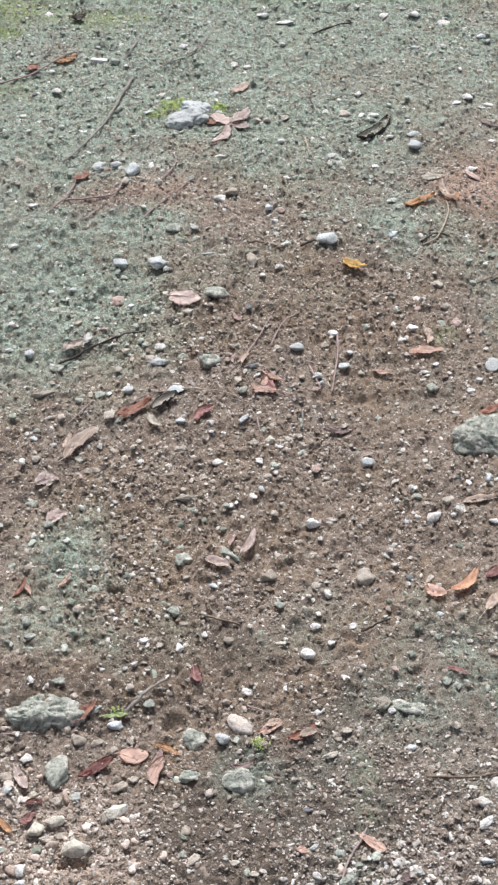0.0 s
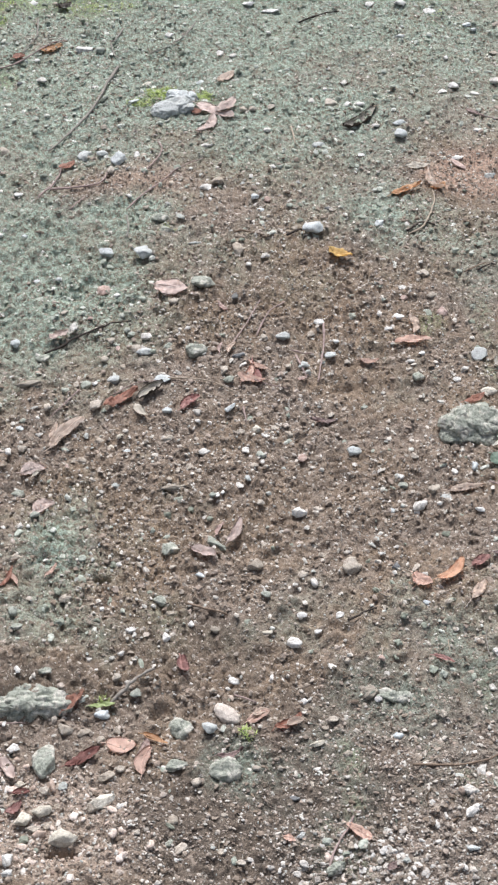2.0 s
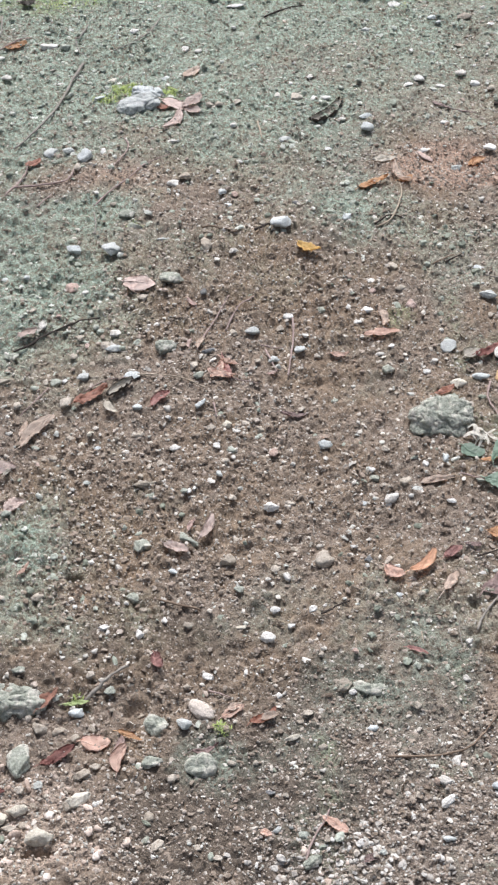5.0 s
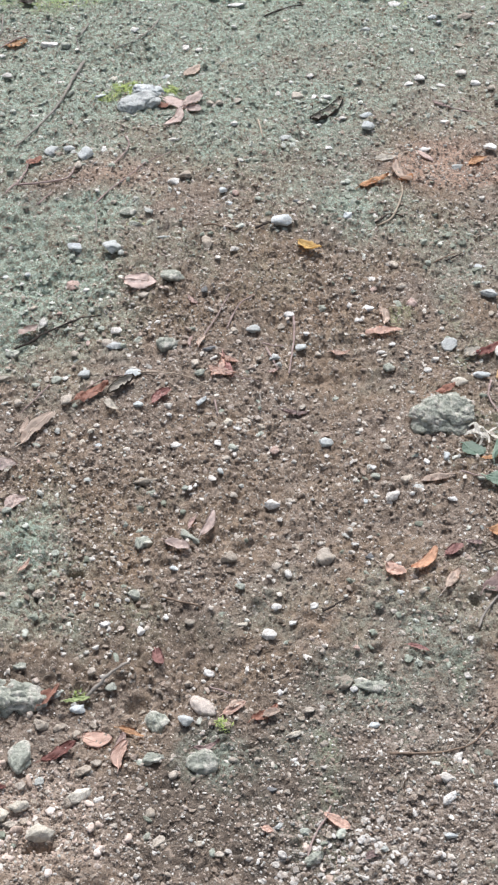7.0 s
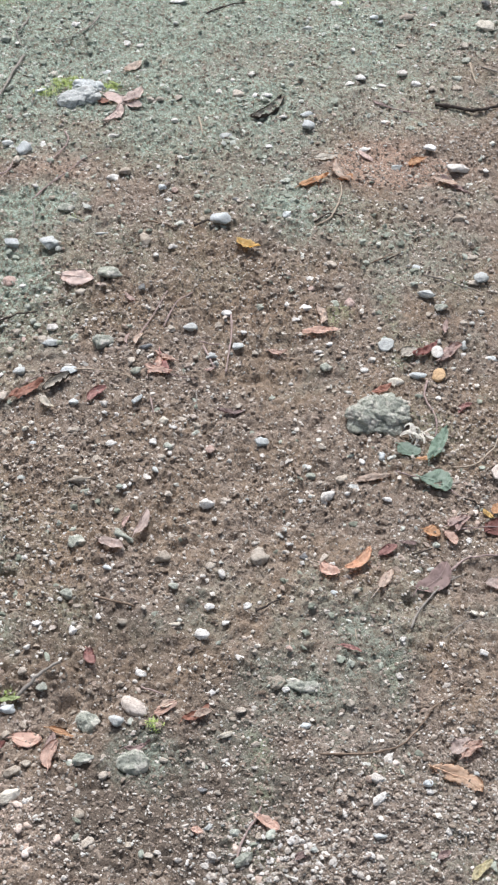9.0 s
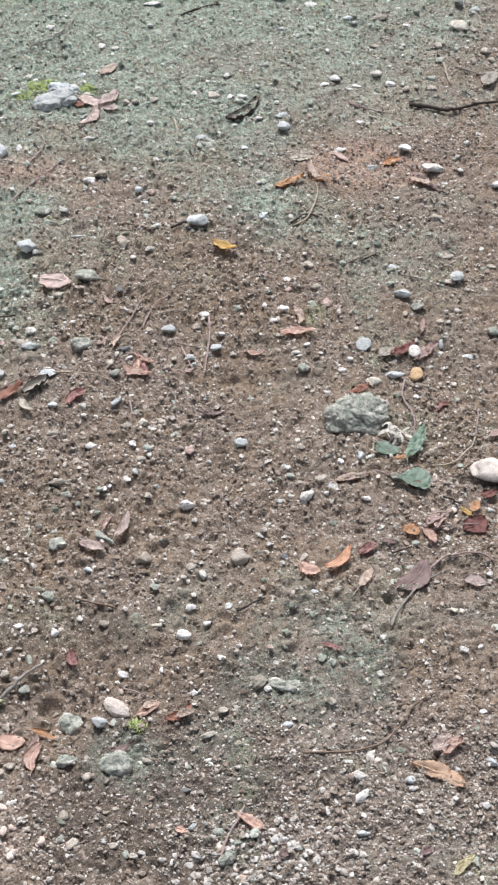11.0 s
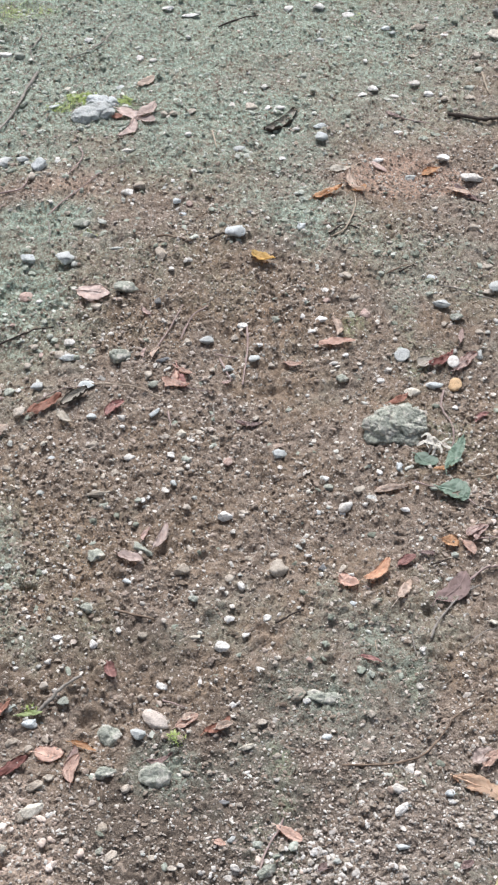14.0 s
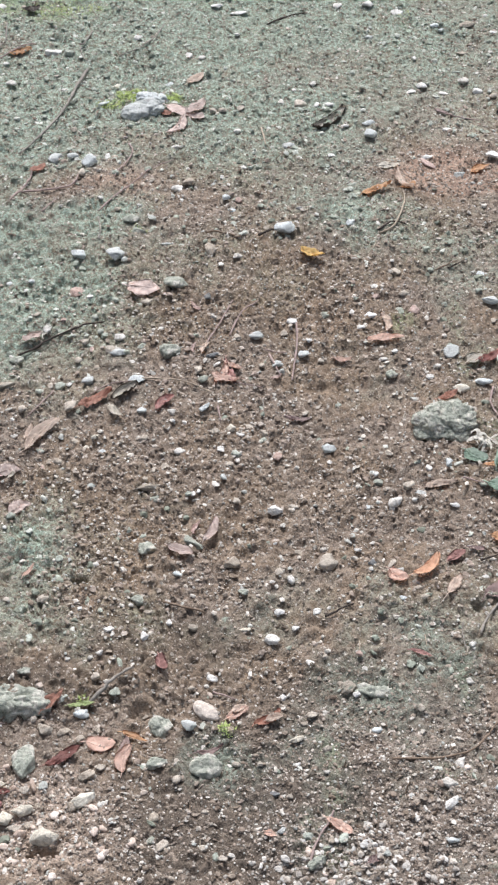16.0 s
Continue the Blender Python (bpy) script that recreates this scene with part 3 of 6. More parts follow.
def stone(x, y, long, wide, high, turn, tone, lumpy=0.19, cuts=11, name="pebble", label="", level=3, sink=0.3, knobs=0.0):
    """One stone: an uneven rounded body with worn flat faces, partly sunk in the soil."""
    MADE[0] += 1
    rng = random.Random(MADE[0] * 7 + 3)
    bm = bmesh.new()
    bmesh.ops.create_icosphere(bm, subdivisions=level, radius=1.0)
    planes = []
    for _ in range(cuts):
        d = Vector((rng.gauss(0, 1), rng.gauss(0, 1), rng.gauss(0.1, 0.8))).normalized()
        planes.append((d, rng.uniform(0.5, 0.86)))
    off = Vector((rng.uniform(-50, 50), rng.uniform(-50, 50), MADE[0] * 3.7))
    for v in bm.verts:
        p = v.co.copy()
        for d, lim in planes:
            e = p.dot(d) - lim
            if e > 0:
                p -= d * e * 0.97
        q = v.co
        p *= 1 + lumpy * (noise.noise(q * 1.6 + off) * 1.2 + noise.noise(q * 3.7 + off) * 0.7 + noise.noise(q * 8.5 + off) * 0.35)
        if knobs:
            e = Vector((q.x * long, q.y * wide, q.z * high)) * (2.2 / max(long, wide))
            lump = abs(noise.noise(e * 2.4 + off)) + 0.4 * abs(noise.noise(e * 5.2 - off)) + 0.15 * abs(noise.noise(e * 11 + off))
            p *= 1 + knobs * (lump - 0.35)
        v.co = p
    spread = [max(abs(v.co[k]) for v in bm.verts) for k in range(3)]
    for v in bm.verts:
        v.co = Vector((v.co.x / spread[0] * long / 2, v.co.y / spread[1] * wide / 2, v.co.z / spread[2] * high / 2))
    mat, colour, feel = STONE[tone]
    x, y = seat(x, y, high * sink)
    if name == "pebble" and y > JOIN_FROM and max(long, wide) < 0.0165:
        bm.transform(pose(x, y, float(relief(x, y)) + high * sink, rng.uniform(-8, 8), rng.uniform(-8, 8), turn))
        for f in bm.faces:
            f.material_index, f.smooth = list(STONE).index(tone), True
        me = bpy.data.meshes.new("far_pebbles")
        bm.to_mesh(me)
        bm.free()
        FAR.append(me)
        return None
    ob = part(name, bm, mat)
    ob.matrix_basis = pose(x, y, float(relief(x, y)) + high * sink, rng.uniform(-8, 8), rng.uniform(-8, 8), turn)
    size = "small" if max(long, wide) < 0.013 else "mid-sized"
    if name == "pebble":
        tagged(ob, label or f"{size} {feel} {colour} pebble half sunk in brown soil", "pebble", "loose pebbles on the soil")
    else:
        tagged(ob, label, "rock")
    return ob


def rock(x, y, long, wide, high, turn, tone, label, box=2.6, pits=0.5, sink=0.2, level=5, name="rock", lean=(0, 0)):
    """A rough rock: a blocky rounded body with broken faces, knobs a thumb across, and dark pits between them."""
    MADE[0] += 1
    rng = random.Random(MADE[0] * 11 + 5)
    bm = bmesh.new()
    bmesh.ops.create_icosphere(bm, subdivisions=level, radius=1.0)
    off = Vector((rng.uniform(-40, 40), rng.uniform(-40, 40), MADE[0] * 2.3))
    planes = []
    for _ in range(9):
        d = Vector((rng.gauss(0, 1), rng.gauss(0, 1), rng.gauss(0.15, 0.6))).normalized()
        planes.append((d, rng.uniform(0.78, 1.02) if box < 3.5 else rng.uniform(0.98, 1.2)))
    half = Vector((long / 2, wide / 2, high / 2))
    for v in bm.verts:
        q = v.co.copy()
        p = q / (abs(q.x) ** box + abs(q.y) ** box + abs(q.z) ** box) ** (1 / box)
        p *= 1 + 0.16 * noise.noise(q * 1.3 + off) + 0.10 * noise.noise(q * 2.7 - off)
        for d, lim in planes:
            e = p.dot(d) - lim
            if e > 0:
                p -= d * e * 0.9
        m = Vector((p.x * half.x, p.y * half.y, p.z * half.z))
        w = m * 52 + off
        knob = noise.noise(w) * 0.5 + noise.noise(w * 2.1) * 0.35
        seam = max(0.0, 1 - 5.5 * abs(noise.noise(w * 0.75 + off))) + 0.5 * max(0.0, 1 - 5 * abs(noise.noise(w * 1.9 - off)))
        grain = noise.noise(w * 5.3) * 0.10 + noise.noise(w * 9.1) * 0.06
        lift = 0.0050 * (knob + 1.6 * grain) - 0.0040 * pits * seam
        v.co = m + q.normalized() * lift * min(1.0, max(long, wide) / 0.042)
    x, y = seat(x, y, high * sink)
    ob = part(name, bm, STONE[tone][0])
    ob.matrix_basis = pose(x, y, float(relief(x, y)) + high * sink, lean[0], lean[1], turn)
    tagged(ob, label, "rock")
    return ob


def tube(points, radii, sides=7):
    bm = bmesh.new()
    rings = []
    for k, p in enumerate(points):
        t = (points[min(k + 1, len(points) - 1)] - points[max(k - 1, 0)]).normalized()
        s = t.cross(Vector((0, 0, 1))).normalized()
        u = s.cross(t)
        rings.append([bm.verts.new(p + (s * math.cos(a) + u * math.sin(a)) * radii[k]) for a in (2 * math.pi * i / sides for i in range(sides))])
    for a, b in zip(rings, rings[1:]):
        for i in range(sides):
            bm.faces.new((a[i], a[(i + 1) % sides], b[(i + 1) % sides], b[i]))
    bm.faces.new(rings[0][::-1])
    bm.faces.new(rings[-1])
    bmesh.ops.recalc_face_normals(bm, faces=bm.faces)
    return bm


def smooth_line(pts, per=6):
    """Catmull-Rom through the given plan points, as 2D vectors."""
    p = [Vector(q) for q in pts]
    p = [p[0] * 2 - p[1]] + p + [p[-1] * 2 - p[-2]]
    out = []
    for k in range(1, len(p) - 2):
        for i in range(per):
            t = i / per
            out.append(0.5 * (2 * p[k] + (p[k + 1] - p[k - 1]) * t + (2 * p[k - 1] - 5 * p[k] + 4 * p[k + 1] - p[k + 2]) * t * t + (3 * p[k] - p[k - 1] - 3 * p[k + 1] + p[k + 2]) * t ** 3))
    return out + [p[-2]]


def twig(pts, radius, tone="brown", lift=0.0, name="twig", label=""):
    """A thin knotty twig that lies on the soil along the given plan line."""
    MADE[0] += 1
    rng = random.Random(MADE[0])
    line = smooth_line([seat(a, b, radius) for a, b in pts])
    base = Vector((line[0].x, line[0].y, 0))
    z = [float(relief(q.x, q.y)) for q in line]
    p3, rr = [], []
    n = len(line)
    for k, q in enumerate(line):
        near = z[max(0, k - 3):k + 4]
        h = 0.6 * max(near) + 0.4 * sum(near) / len(near) + radius * 0.9 + 0.0018 + lift * math.sin(math.pi * k / (n - 1))
        p3.append(Vector((q.x, q.y, h)) - base + Vector((rng.gauss(0, 1), rng.gauss(0, 1), 0)) * radius * 0.18)
        rr.append(radius * (1.12 - 0.5 * k / n) * rng.uniform(0.85, 1.15) * (1.35 if k % 7 == 3 else 1.0))
    mat, colour = WOOD[tone]
    ob = part(name, tube(p3, rr), mat)
    ob.location = base
    thick_word = "thin" if radius < 0.0018 else "stout"
    tagged(ob, label or f"{thick_word} crooked {colour} twig lying on the soil", "twig", "fallen twigs")
    return ob


def leaf(x, y, long, wide, turn, tone, fold=0.25, curl=0.2, roll=0, saw=0.0, blunt=1.0, stalk=0.18, lift=0.002, label="", name="leaf", pitch=0):
    """One fallen leaf: a folded, curled blade with ragged rim, and its midrib running out into a stalk."""
    MADE[0] += 1
    rng = random.Random(MADE[0] * 5 + 1)
    off = Vector((MADE[0] * 1.7, 3.1, 0))
    nu, nv = 22, 8
    long, wide = long * 0.97, wide * 0.88
    lop, bend = rng.uniform(-1, 1), rng.uniform(-0.6, 0.6)
    crease = rng.uniform(0.5, 1.2)
    blunt *= rng.uniform(0.8, 1.3)

    def at(u, v):
        half = wide / 2 * math.sin(math.pi * min(1, max(0.0, u)) ** (0.85 * blunt)) ** (0.62 / blunt) + 0.0004
        half *= 1 + 0.28 * lop * (1 if v > 0 else -1)
        half *= 1 + saw * (((u * 11) % 1) - 0.5) + 0.22 * noise.noise(Vector((u * 3.5, v * 1.5, 0)) + off) + 0.13 * noise.noise(Vector((u * 12, v * 2, 0)) + off)
        a = v * half
        z = abs(a) * fold + curl * long * ((u - 0.45) ** 2) * 1.3
        z += crease * long * 0.10 * noise.noise(Vector((u * 3, v * 1.2, 2)) + off) + crease * long * 0.06 * noise.noise(Vector((u * 9, v * 3, 5)) + off)
        return Vector(((u - 0.5) * long, a + bend * long * (u - 0.5) ** 2, z))

    bm = bmesh.new()
    g = [[bm.verts.new(at(i / nu, 2 * j / nv - 1)) for j in range(nv + 1)] for i in range(nu + 1)]
    for i in range(nu):
        for j in range(nv):
            bm.faces.new((g[i][j], g[i + 1][j], g[i + 1][j + 1], g[i][j + 1]))
    bmesh.ops.solidify(bm, geom=bm.faces[:], thickness=0.0005)
    bmesh.ops.recalc_face_normals(bm, faces=bm.faces)
    mat, colour = LEAF[tone]
    ob = new(name)
    part("blade", bm, mat, ob)
    x, y = seat(x, y, lift + 0.003)
    heights = sorted(float(relief(x + dx, y + dy)) for dx in (-0.007, 0, 0.007) for dy in (-0.007, 0, 0.007))
    ob.matrix_basis = pose(x, y, heights[6] + lift * 0.5 + 0.0022, 0, 0, turn) @ pose(0, 0, 0, roll, pitch, 0)
    line = [at(u, 0) + Vector((0, 0, 0.0005)) for u in (0.02, 0.2, 0.4, 0.6, 0.8, 0.95)]
    line = [line[0] + Vector((-long * stalk, long * stalk * rng.uniform(-0.4, 0.4), -0.001))] + line
    rib = max(0.0004, wide * 0.022)
    part("midrib", tube(line, [rib * (1.2 - 0.13 * k) for k in range(7)], 5), mat, ob)
    how = "curled" if curl > 0.3 else "folded" if fold > 0.4 else "flat dry"
    tagged(ob, label or f"{how} {colour} fallen leaf lying on gritty soil", "leaf", "fallen leaves")
    return ob


def moss_tuft(x, y, rx, ry, count, name="moss_tuft", label="small bright green moss tuft on damp soil"):
    """Many tiny blades."""
    MADE[0] += 1
    rng = random.Random(MADE[0])
    x, y = seat(x, y, 0.002)
    bm = bmesh.new()
    for _ in range(count):
        a, r = rng.uniform(0, 6.283), rng.uniform(0, 1) ** 0.6
        px, py = rx * r * math.cos(a), ry * r * math.sin(a)
        z = float(relief(x + px, y + py))
        h, w = rng.uniform(0.002, 0.006), rng.uniform(0.0006, 0.0012)
        d = rng.uniform(0, 6.283)
        c, s = math.cos(d) * w, math.sin(d) * w
        tip = bm.verts.new((px + rng.gauss(0, 0.0025), py + rng.gauss(0, 0.0025), z + h))
        feet = [bm.verts.new((px + c, py + s, z - 0.001)), bm.verts.new((px - s, py + c, z - 0.001)), bm.verts.new((px - c, py - s, z - 0.001))]
        for k in range(3):
            bm.faces.new((feet[k], feet[(k + 1) % 3], tip))
    ob = part(name, bm, MAT_MOSS)
    ob.location = (x, y, 0)
    tagged(ob, label, "moss", kind="stuff")


def curled_sheet(line, radii, start, end, thick_s, sides=9):
    """A sheet bent round a line, open between its two rims, with real thickness."""
    bm = bmesh.new()
    rows = []
    for k, p in enumerate(line):
        t = (line[min(k + 1, len(line) - 1)] - line[max(k - 1, 0)]).normalized()
        s = t.cross(Vector((0, 0, 1))).normalized()
        u = s.cross(t)
        wob = 0.25 * math.sin(k * 1.3) + 0.15 * math.sin(k * 2.9)
        rows.append([bm.verts.new(p + (s * math.cos(a) + u * math.sin(a)) * radii[k]) for a in (math.radians(start) + (math.radians(end - start) + wob) * i / sides for i in range(sides + 1))])
    for f, g in zip(rows, rows[1:]):
        for i in range(sides):
            bm.faces.new((f[i], f[i + 1], g[i + 1], g[i]))
    bmesh.ops.solidify(bm, geom=bm.faces[:], thickness=thick_s)
    bmesh.ops.recalc_face_normals(bm, faces=bm.faces)
    return bm


def rolled(pts, thick_r, name, outer, inner, label, category):
    """A curled strip of bark or leaf: a dark open roll with its pale inner layer showing along the gap."""
    line = smooth_line([seat(a, b, thick_r) for a, b in pts])
    base = Vector((line[0].x, line[0].y, float(relief(line[0].x, line[0].y))))
    ob = new(name)
    ob.location = base
    n = len(line) - 1
    swell = [0.22 + math.sin(math.pi * (0.05 + 0.9 * k / n)) ** 0.8 for k in range(n + 1)]
    low = [Vector((q.x - base.x, q.y - base.y, thick_r * 0.95 + 0.005 + 0.006 * (k / n) ** 2)) for k, q in enumerate(line)]
    # dark outside: the curled leaf's own tone, but the bark's lower shadow as colour
    part(outer, curled_sheet(low, [thick_r * a for a in swell], 185, 368, 0.0014), LEAF["dark"][0], ob)
    part(inner, curled_sheet([p + Vector((0, 0, 0.0006)) for p in low[1:-1]], [thick_r * 0.80 * a for a in swell[1:-1]], 188, 335, 0.0006), LEAF["pale"][0], ob, "pale inner side")
    tagged(ob, label, category)


def flower(x, y, size):
    """A withered flower: crumpled narrow petals round a thin stalk."""
    MADE[0] += 1
    rng = random.Random(MADE[0])
    x, y = seat(x, y, 0.003)
    ob = new("flower")
    ob.location = (x, y, float(relief(x, y)) + 0.007)
    for k in range(17):
        p = Vector((rng.gauss(0, size * 0.15), rng.gauss(0, size * 0.15), 0))
        a, turn = rng.uniform(0, 6.283), rng.gauss(0, 0.5)
        wide, lift = size * rng.uniform(0.028, 0.055), rng.uniform(0.003, 0.012)
        bm = bmesh.new()
        rows = []
        for i in range(8):
            side = Vector((-math.sin(a), math.cos(a), 0)) * wide * (0.4 + math.sin(math.pi * (i + 0.5) / 8))
            h = Vector((0, 0, lift * math.sin(math.pi * i / 7) + k * 0.0005))
            rows.append([bm.verts.new(p + h - side), bm.verts.new(p + h + Vector((0, 0, wide * 0.4))), bm.verts.new(p + h + side)])
            p = p + Vector((math.cos(a), math.sin(a), 0)) * size * 0.075
            a += turn
        for f, g in zip(rows, rows[1:]):
            for j in (0, 1):
                bm.faces.new((f[j], g[j], g[j + 1], f[j + 1]))
        bmesh.ops.solidify(bm, geom=bm.faces[:], thickness=0.0006)
        bmesh.ops.recalc_face_normals(bm, faces=bm.faces)
        part("petal", bm, WOOD["white"][0], ob)
    tagged(ob, "withered creamy white flower beside fresh green leaves", "flower")


# large rocks
rock(0.3605, 1.8050, 0.1200, 0.0860, 0.0580, 14, 'R', 'knobbly grey-green conglomerate rock with a film of algae', box=1.9, pits=1.1, sink=0.12, level=6)
stone(0.5437, 1.6645, 0.0640, 0.0521, 0.0376, -3, 'C', lumpy=0.12, cuts=4, name='rock', label='smooth pinkish cream rock resting on the soil', level=4, sink=0.25)
rock(-0.2630, 1.2540, 0.1010, 0.0440, 0.0370, 2, 'R', 'flat grey-green slab rock set in a soil ledge', box=4.0, pits=1.0, sink=0.05, level=6)
rock(-0.1330, 2.8180, 0.0880, 0.0480, 0.0260, 22, 'B', 'pale blue-grey flaky rock with moss beside it', box=4.0, pits=1.3, sink=0.25, level=5, lean=(8, -6))
rock(-0.1130, 2.8720, 0.0640, 0.0340, 0.0200, 6, 'B', 'small pale flaky rock with moss beside it', box=4.0, pits=1.2, sink=0.25, level=4, lean=(6, 8))
stone(-0.0146, 1.2402, 0.0427, 0.0304, 0.0188, -45, 'C', lumpy=0.1, cuts=4, name='rock', label='smooth cream-white oblong stone lying on soil', level=4, sink=0.25)
rock(-0.0163, 1.1513, 0.0463, 0.0323, 0.0238, 3, 'R', 'squarish grey-green rock sunk in soil', box=2.6, pits=0.45, sink=0.1, level=4)
rock(-0.0728, 1.2160, 0.0324, 0.0330, 0.0196, 29, 'R', 'rough grey-green rock sunk in soil', box=2.6, pits=0.45, sink=0.15, level=4)
rock(-0.2386, 1.1656, 0.0518, 0.0285, 0.0218, 86, 'R', 'angular pale green-grey rock lying on gravel', box=2.6, pits=0.45, sink=0.2, level=4)
stone(-0.2062, 1.0553, 0.0369, 0.0237, 0.0178, 11, 'Y', lumpy=0.12, cuts=4, name='rock', label='grey-tan rounded rock over a dark hollow', level=4, sink=0.4)
rock(0.2004, 1.2684, 0.0599, 0.0223, 0.0131, -5, 'R', 'crumbly grey-brown clod of stony earth', box=2.2, pits=1.2, sink=-0.12, level=4, name='clod')
rock(0.1628, 1.2741, 0.0241, 0.0220, 0.0132, 18, 'K', 'crumbly dull grey clod of earth', box=2.2, pits=1.2, sink=-0.2, level=4, name='clod')
stone(-0.0348, 1.5455, 0.0434, 0.0165, 0.0112, -41, 'G', lumpy=0.15, cuts=6, name='rock', label='oblong grey-green stone beside a curled leaf', level=4, sink=0.2)

# pebbles, far part
stone(-0.4123, 2.9455, 0.0244, 0.0265, 0.0131, 39, 'W')
stone(-0.4331, 3.0360, 0.0202, 0.0141, 0.0067, 8, 'W')
stone(-0.2967, 2.9193, 0.0167, 0.0133, 0.0065, 6, 'W')
stone(-0.4559, 2.9296, 0.0141, 0.0135, 0.0065, 9, 'D')
stone(-0.3276, 3.0876, 0.0500, 0.0285, 0.0135, 17, 'W')
stone(-0.2950, 3.0828, 0.0261, 0.0332, 0.0157, 5, 'G')
stone(-0.0374, 3.0735, 0.0274, 0.0206, 0.0101, 40, 'W')
stone(-0.0103, 3.0617, 0.0202, 0.0165, 0.0078, 0, 'W')
stone(-0.1508, 3.1596, 0.0208, 0.0189, 0.0091, 43, 'W')
stone(-0.1906, 2.9262, 0.0262, 0.0174, 0.0087, 34, 'Y')
stone(-0.2985, 2.6333, 0.0428, 0.0269, 0.0159, 66, 'B')
stone(-0.2631, 2.6408, 0.0276, 0.0220, 0.0120, -38, 'B')
stone(-0.2318, 2.6146, 0.0356, 0.0379, 0.0197, 5, 'B')
stone(-0.2431, 2.5673, 0.0151, 0.0226, 0.0094, 5, 'T')
stone(-0.1973, 2.6317, 0.0128, 0.0192, 0.0080, 4, 'W')
stone(-0.1830, 2.6300, 0.0153, 0.0197, 0.0095, 4, 'T')
stone(-0.0588, 2.5089, 0.0275, 0.0252, 0.0134, 11, 'W')
stone(-0.0365, 2.5338, 0.0309, 0.0212, 0.0116, 36, 'T')
stone(-0.4558, 2.6477, 0.0208, 0.0312, 0.0129, 10, 'T')
stone(-0.1089, 2.5442, 0.0125, 0.0147, 0.0078, 2, 'T')
stone(-0.1244, 2.5238, 0.0125, 0.0187, 0.0077, 3, 'T')
stone(-0.2677, 2.7427, 0.0133, 0.0162, 0.0082, 6, 'T')
stone(-0.4121, 2.4757, 0.0224, 0.0108, 0.0058, 9, 'W')
stone(-0.0622, 2.6674, 0.0309, 0.0116, 0.0060, 1, 'W')
stone(-0.0125, 2.9140, 0.0167, 0.0110, 0.0054, 0, 'W')
stone(-0.0780, 2.9328, 0.0250, 0.0176, 0.0086, 2, 'B')
stone(-0.4685, 3.3266, 0.0249, 0.0215, 0.0096, 8, 'W')
stone(-0.2138, 2.8477, 0.0315, 0.0169, 0.0084, 25, 'B')
stone(-0.1713, 2.4384, 0.0145, 0.0139, 0.0075, 4, 'T')
stone(-0.2017, 2.4623, 0.0098, 0.0147, 0.0061, 5, 'W')
stone(-0.0508, 2.4669, 0.0098, 0.0131, 0.0061, 1, 'W')
stone(0.1889, 2.8469, 0.0294, 0.0336, 0.0170, 26, 'T')
stone(0.1536, 2.8596, 0.0163, 0.0220, 0.0101, -3, 'W')
stone(0.2229, 2.9316, 0.0167, 0.0177, 0.0086, -4, 'W')
stone(0.1821, 2.9043, 0.0110, 0.0131, 0.0064, -4, 'W')
stone(0.2261, 2.8367, 0.0162, 0.0217, 0.0100, -5, 'W')
stone(0.2493, 2.8379, 0.0255, 0.0168, 0.0084, 16, 'W')
stone(0.1574, 2.6719, 0.0314, 0.0234, 0.0121, 7, 'B')
stone(0.3277, 2.7622, 0.0296, 0.0163, 0.0082, 4, 'B')
stone(0.3240, 2.7171, 0.0300, 0.0278, 0.0143, 13, 'B')
stone(0.2781, 2.7540, 0.0186, 0.0122, 0.0062, -6, 'W')
stone(0.2404, 2.6302, 0.0180, 0.0154, 0.0080, -5, 'W')
stone(0.0678, 2.5875, 0.0177, 0.0131, 0.0069, -2, 'W')
stone(0.0307, 2.4765, 0.0195, 0.0176, 0.0095, -1, 'B')
stone(0.0548, 2.4663, 0.0146, 0.0181, 0.0091, -1, 'P')
stone(0.0260, 2.5505, 0.0100, 0.0150, 0.0062, -1, 'W')
stone(0.0665, 2.8233, 0.0252, 0.0139, 0.0073, 43, 'T')
stone(0.0591, 2.7309, 0.0158, 0.0160, 0.0082, -1, 'W')
stone(0.3123, 2.9843, 0.0142, 0.0212, 0.0088, -6, 'G')
stone(0.4267, 2.8915, 0.0224, 0.0153, 0.0075, 2, 'W')
stone(0.4534, 2.9159, 0.0251, 0.0222, 0.0108, -9, 'W')
stone(0.4941, 2.8840, 0.0222, 0.0154, 0.0075, -10, 'W')
stone(0.4529, 3.0623, 0.0117, 0.0175, 0.0072, -8, 'W')
stone(0.5158, 3.2115, 0.0211, 0.0205, 0.0094, -9, 'B')
stone(0.5309, 3.2078, 0.0136, 0.0153, 0.0070, -9, 'B')
stone(0.0687, 3.1652, 0.0148, 0.0148, 0.0069, -1, 'W')
stone(0.3619, 3.1523, 0.0240, 0.0201, 0.0093, -7, 'B')
stone(0.4378, 3.2814, 0.0309, 0.0212, 0.0096, -8, 'W')
stone(0.0774, 3.2979, 0.0460, 0.0236, 0.0107, -1, 'W')
stone(0.0258, 3.3165, 0.0308, 0.0211, 0.0095, -0, 'W')
stone(0.3760, 3.3190, 0.0340, 0.0268, 0.0120, -6, 'W')
stone(0.3048, 3.3144, 0.0262, 0.0204, 0.0096, 36, 'W')
stone(0.4262, 2.6220, 0.0233, 0.0156, 0.0080, -9, 'W')
stone(0.2776, 2.5195, 0.0174, 0.0109, 0.0058, -6, 'G')
stone(0.4257, 2.5973, 0.0442, 0.0182, 0.0100, -53, 'P')
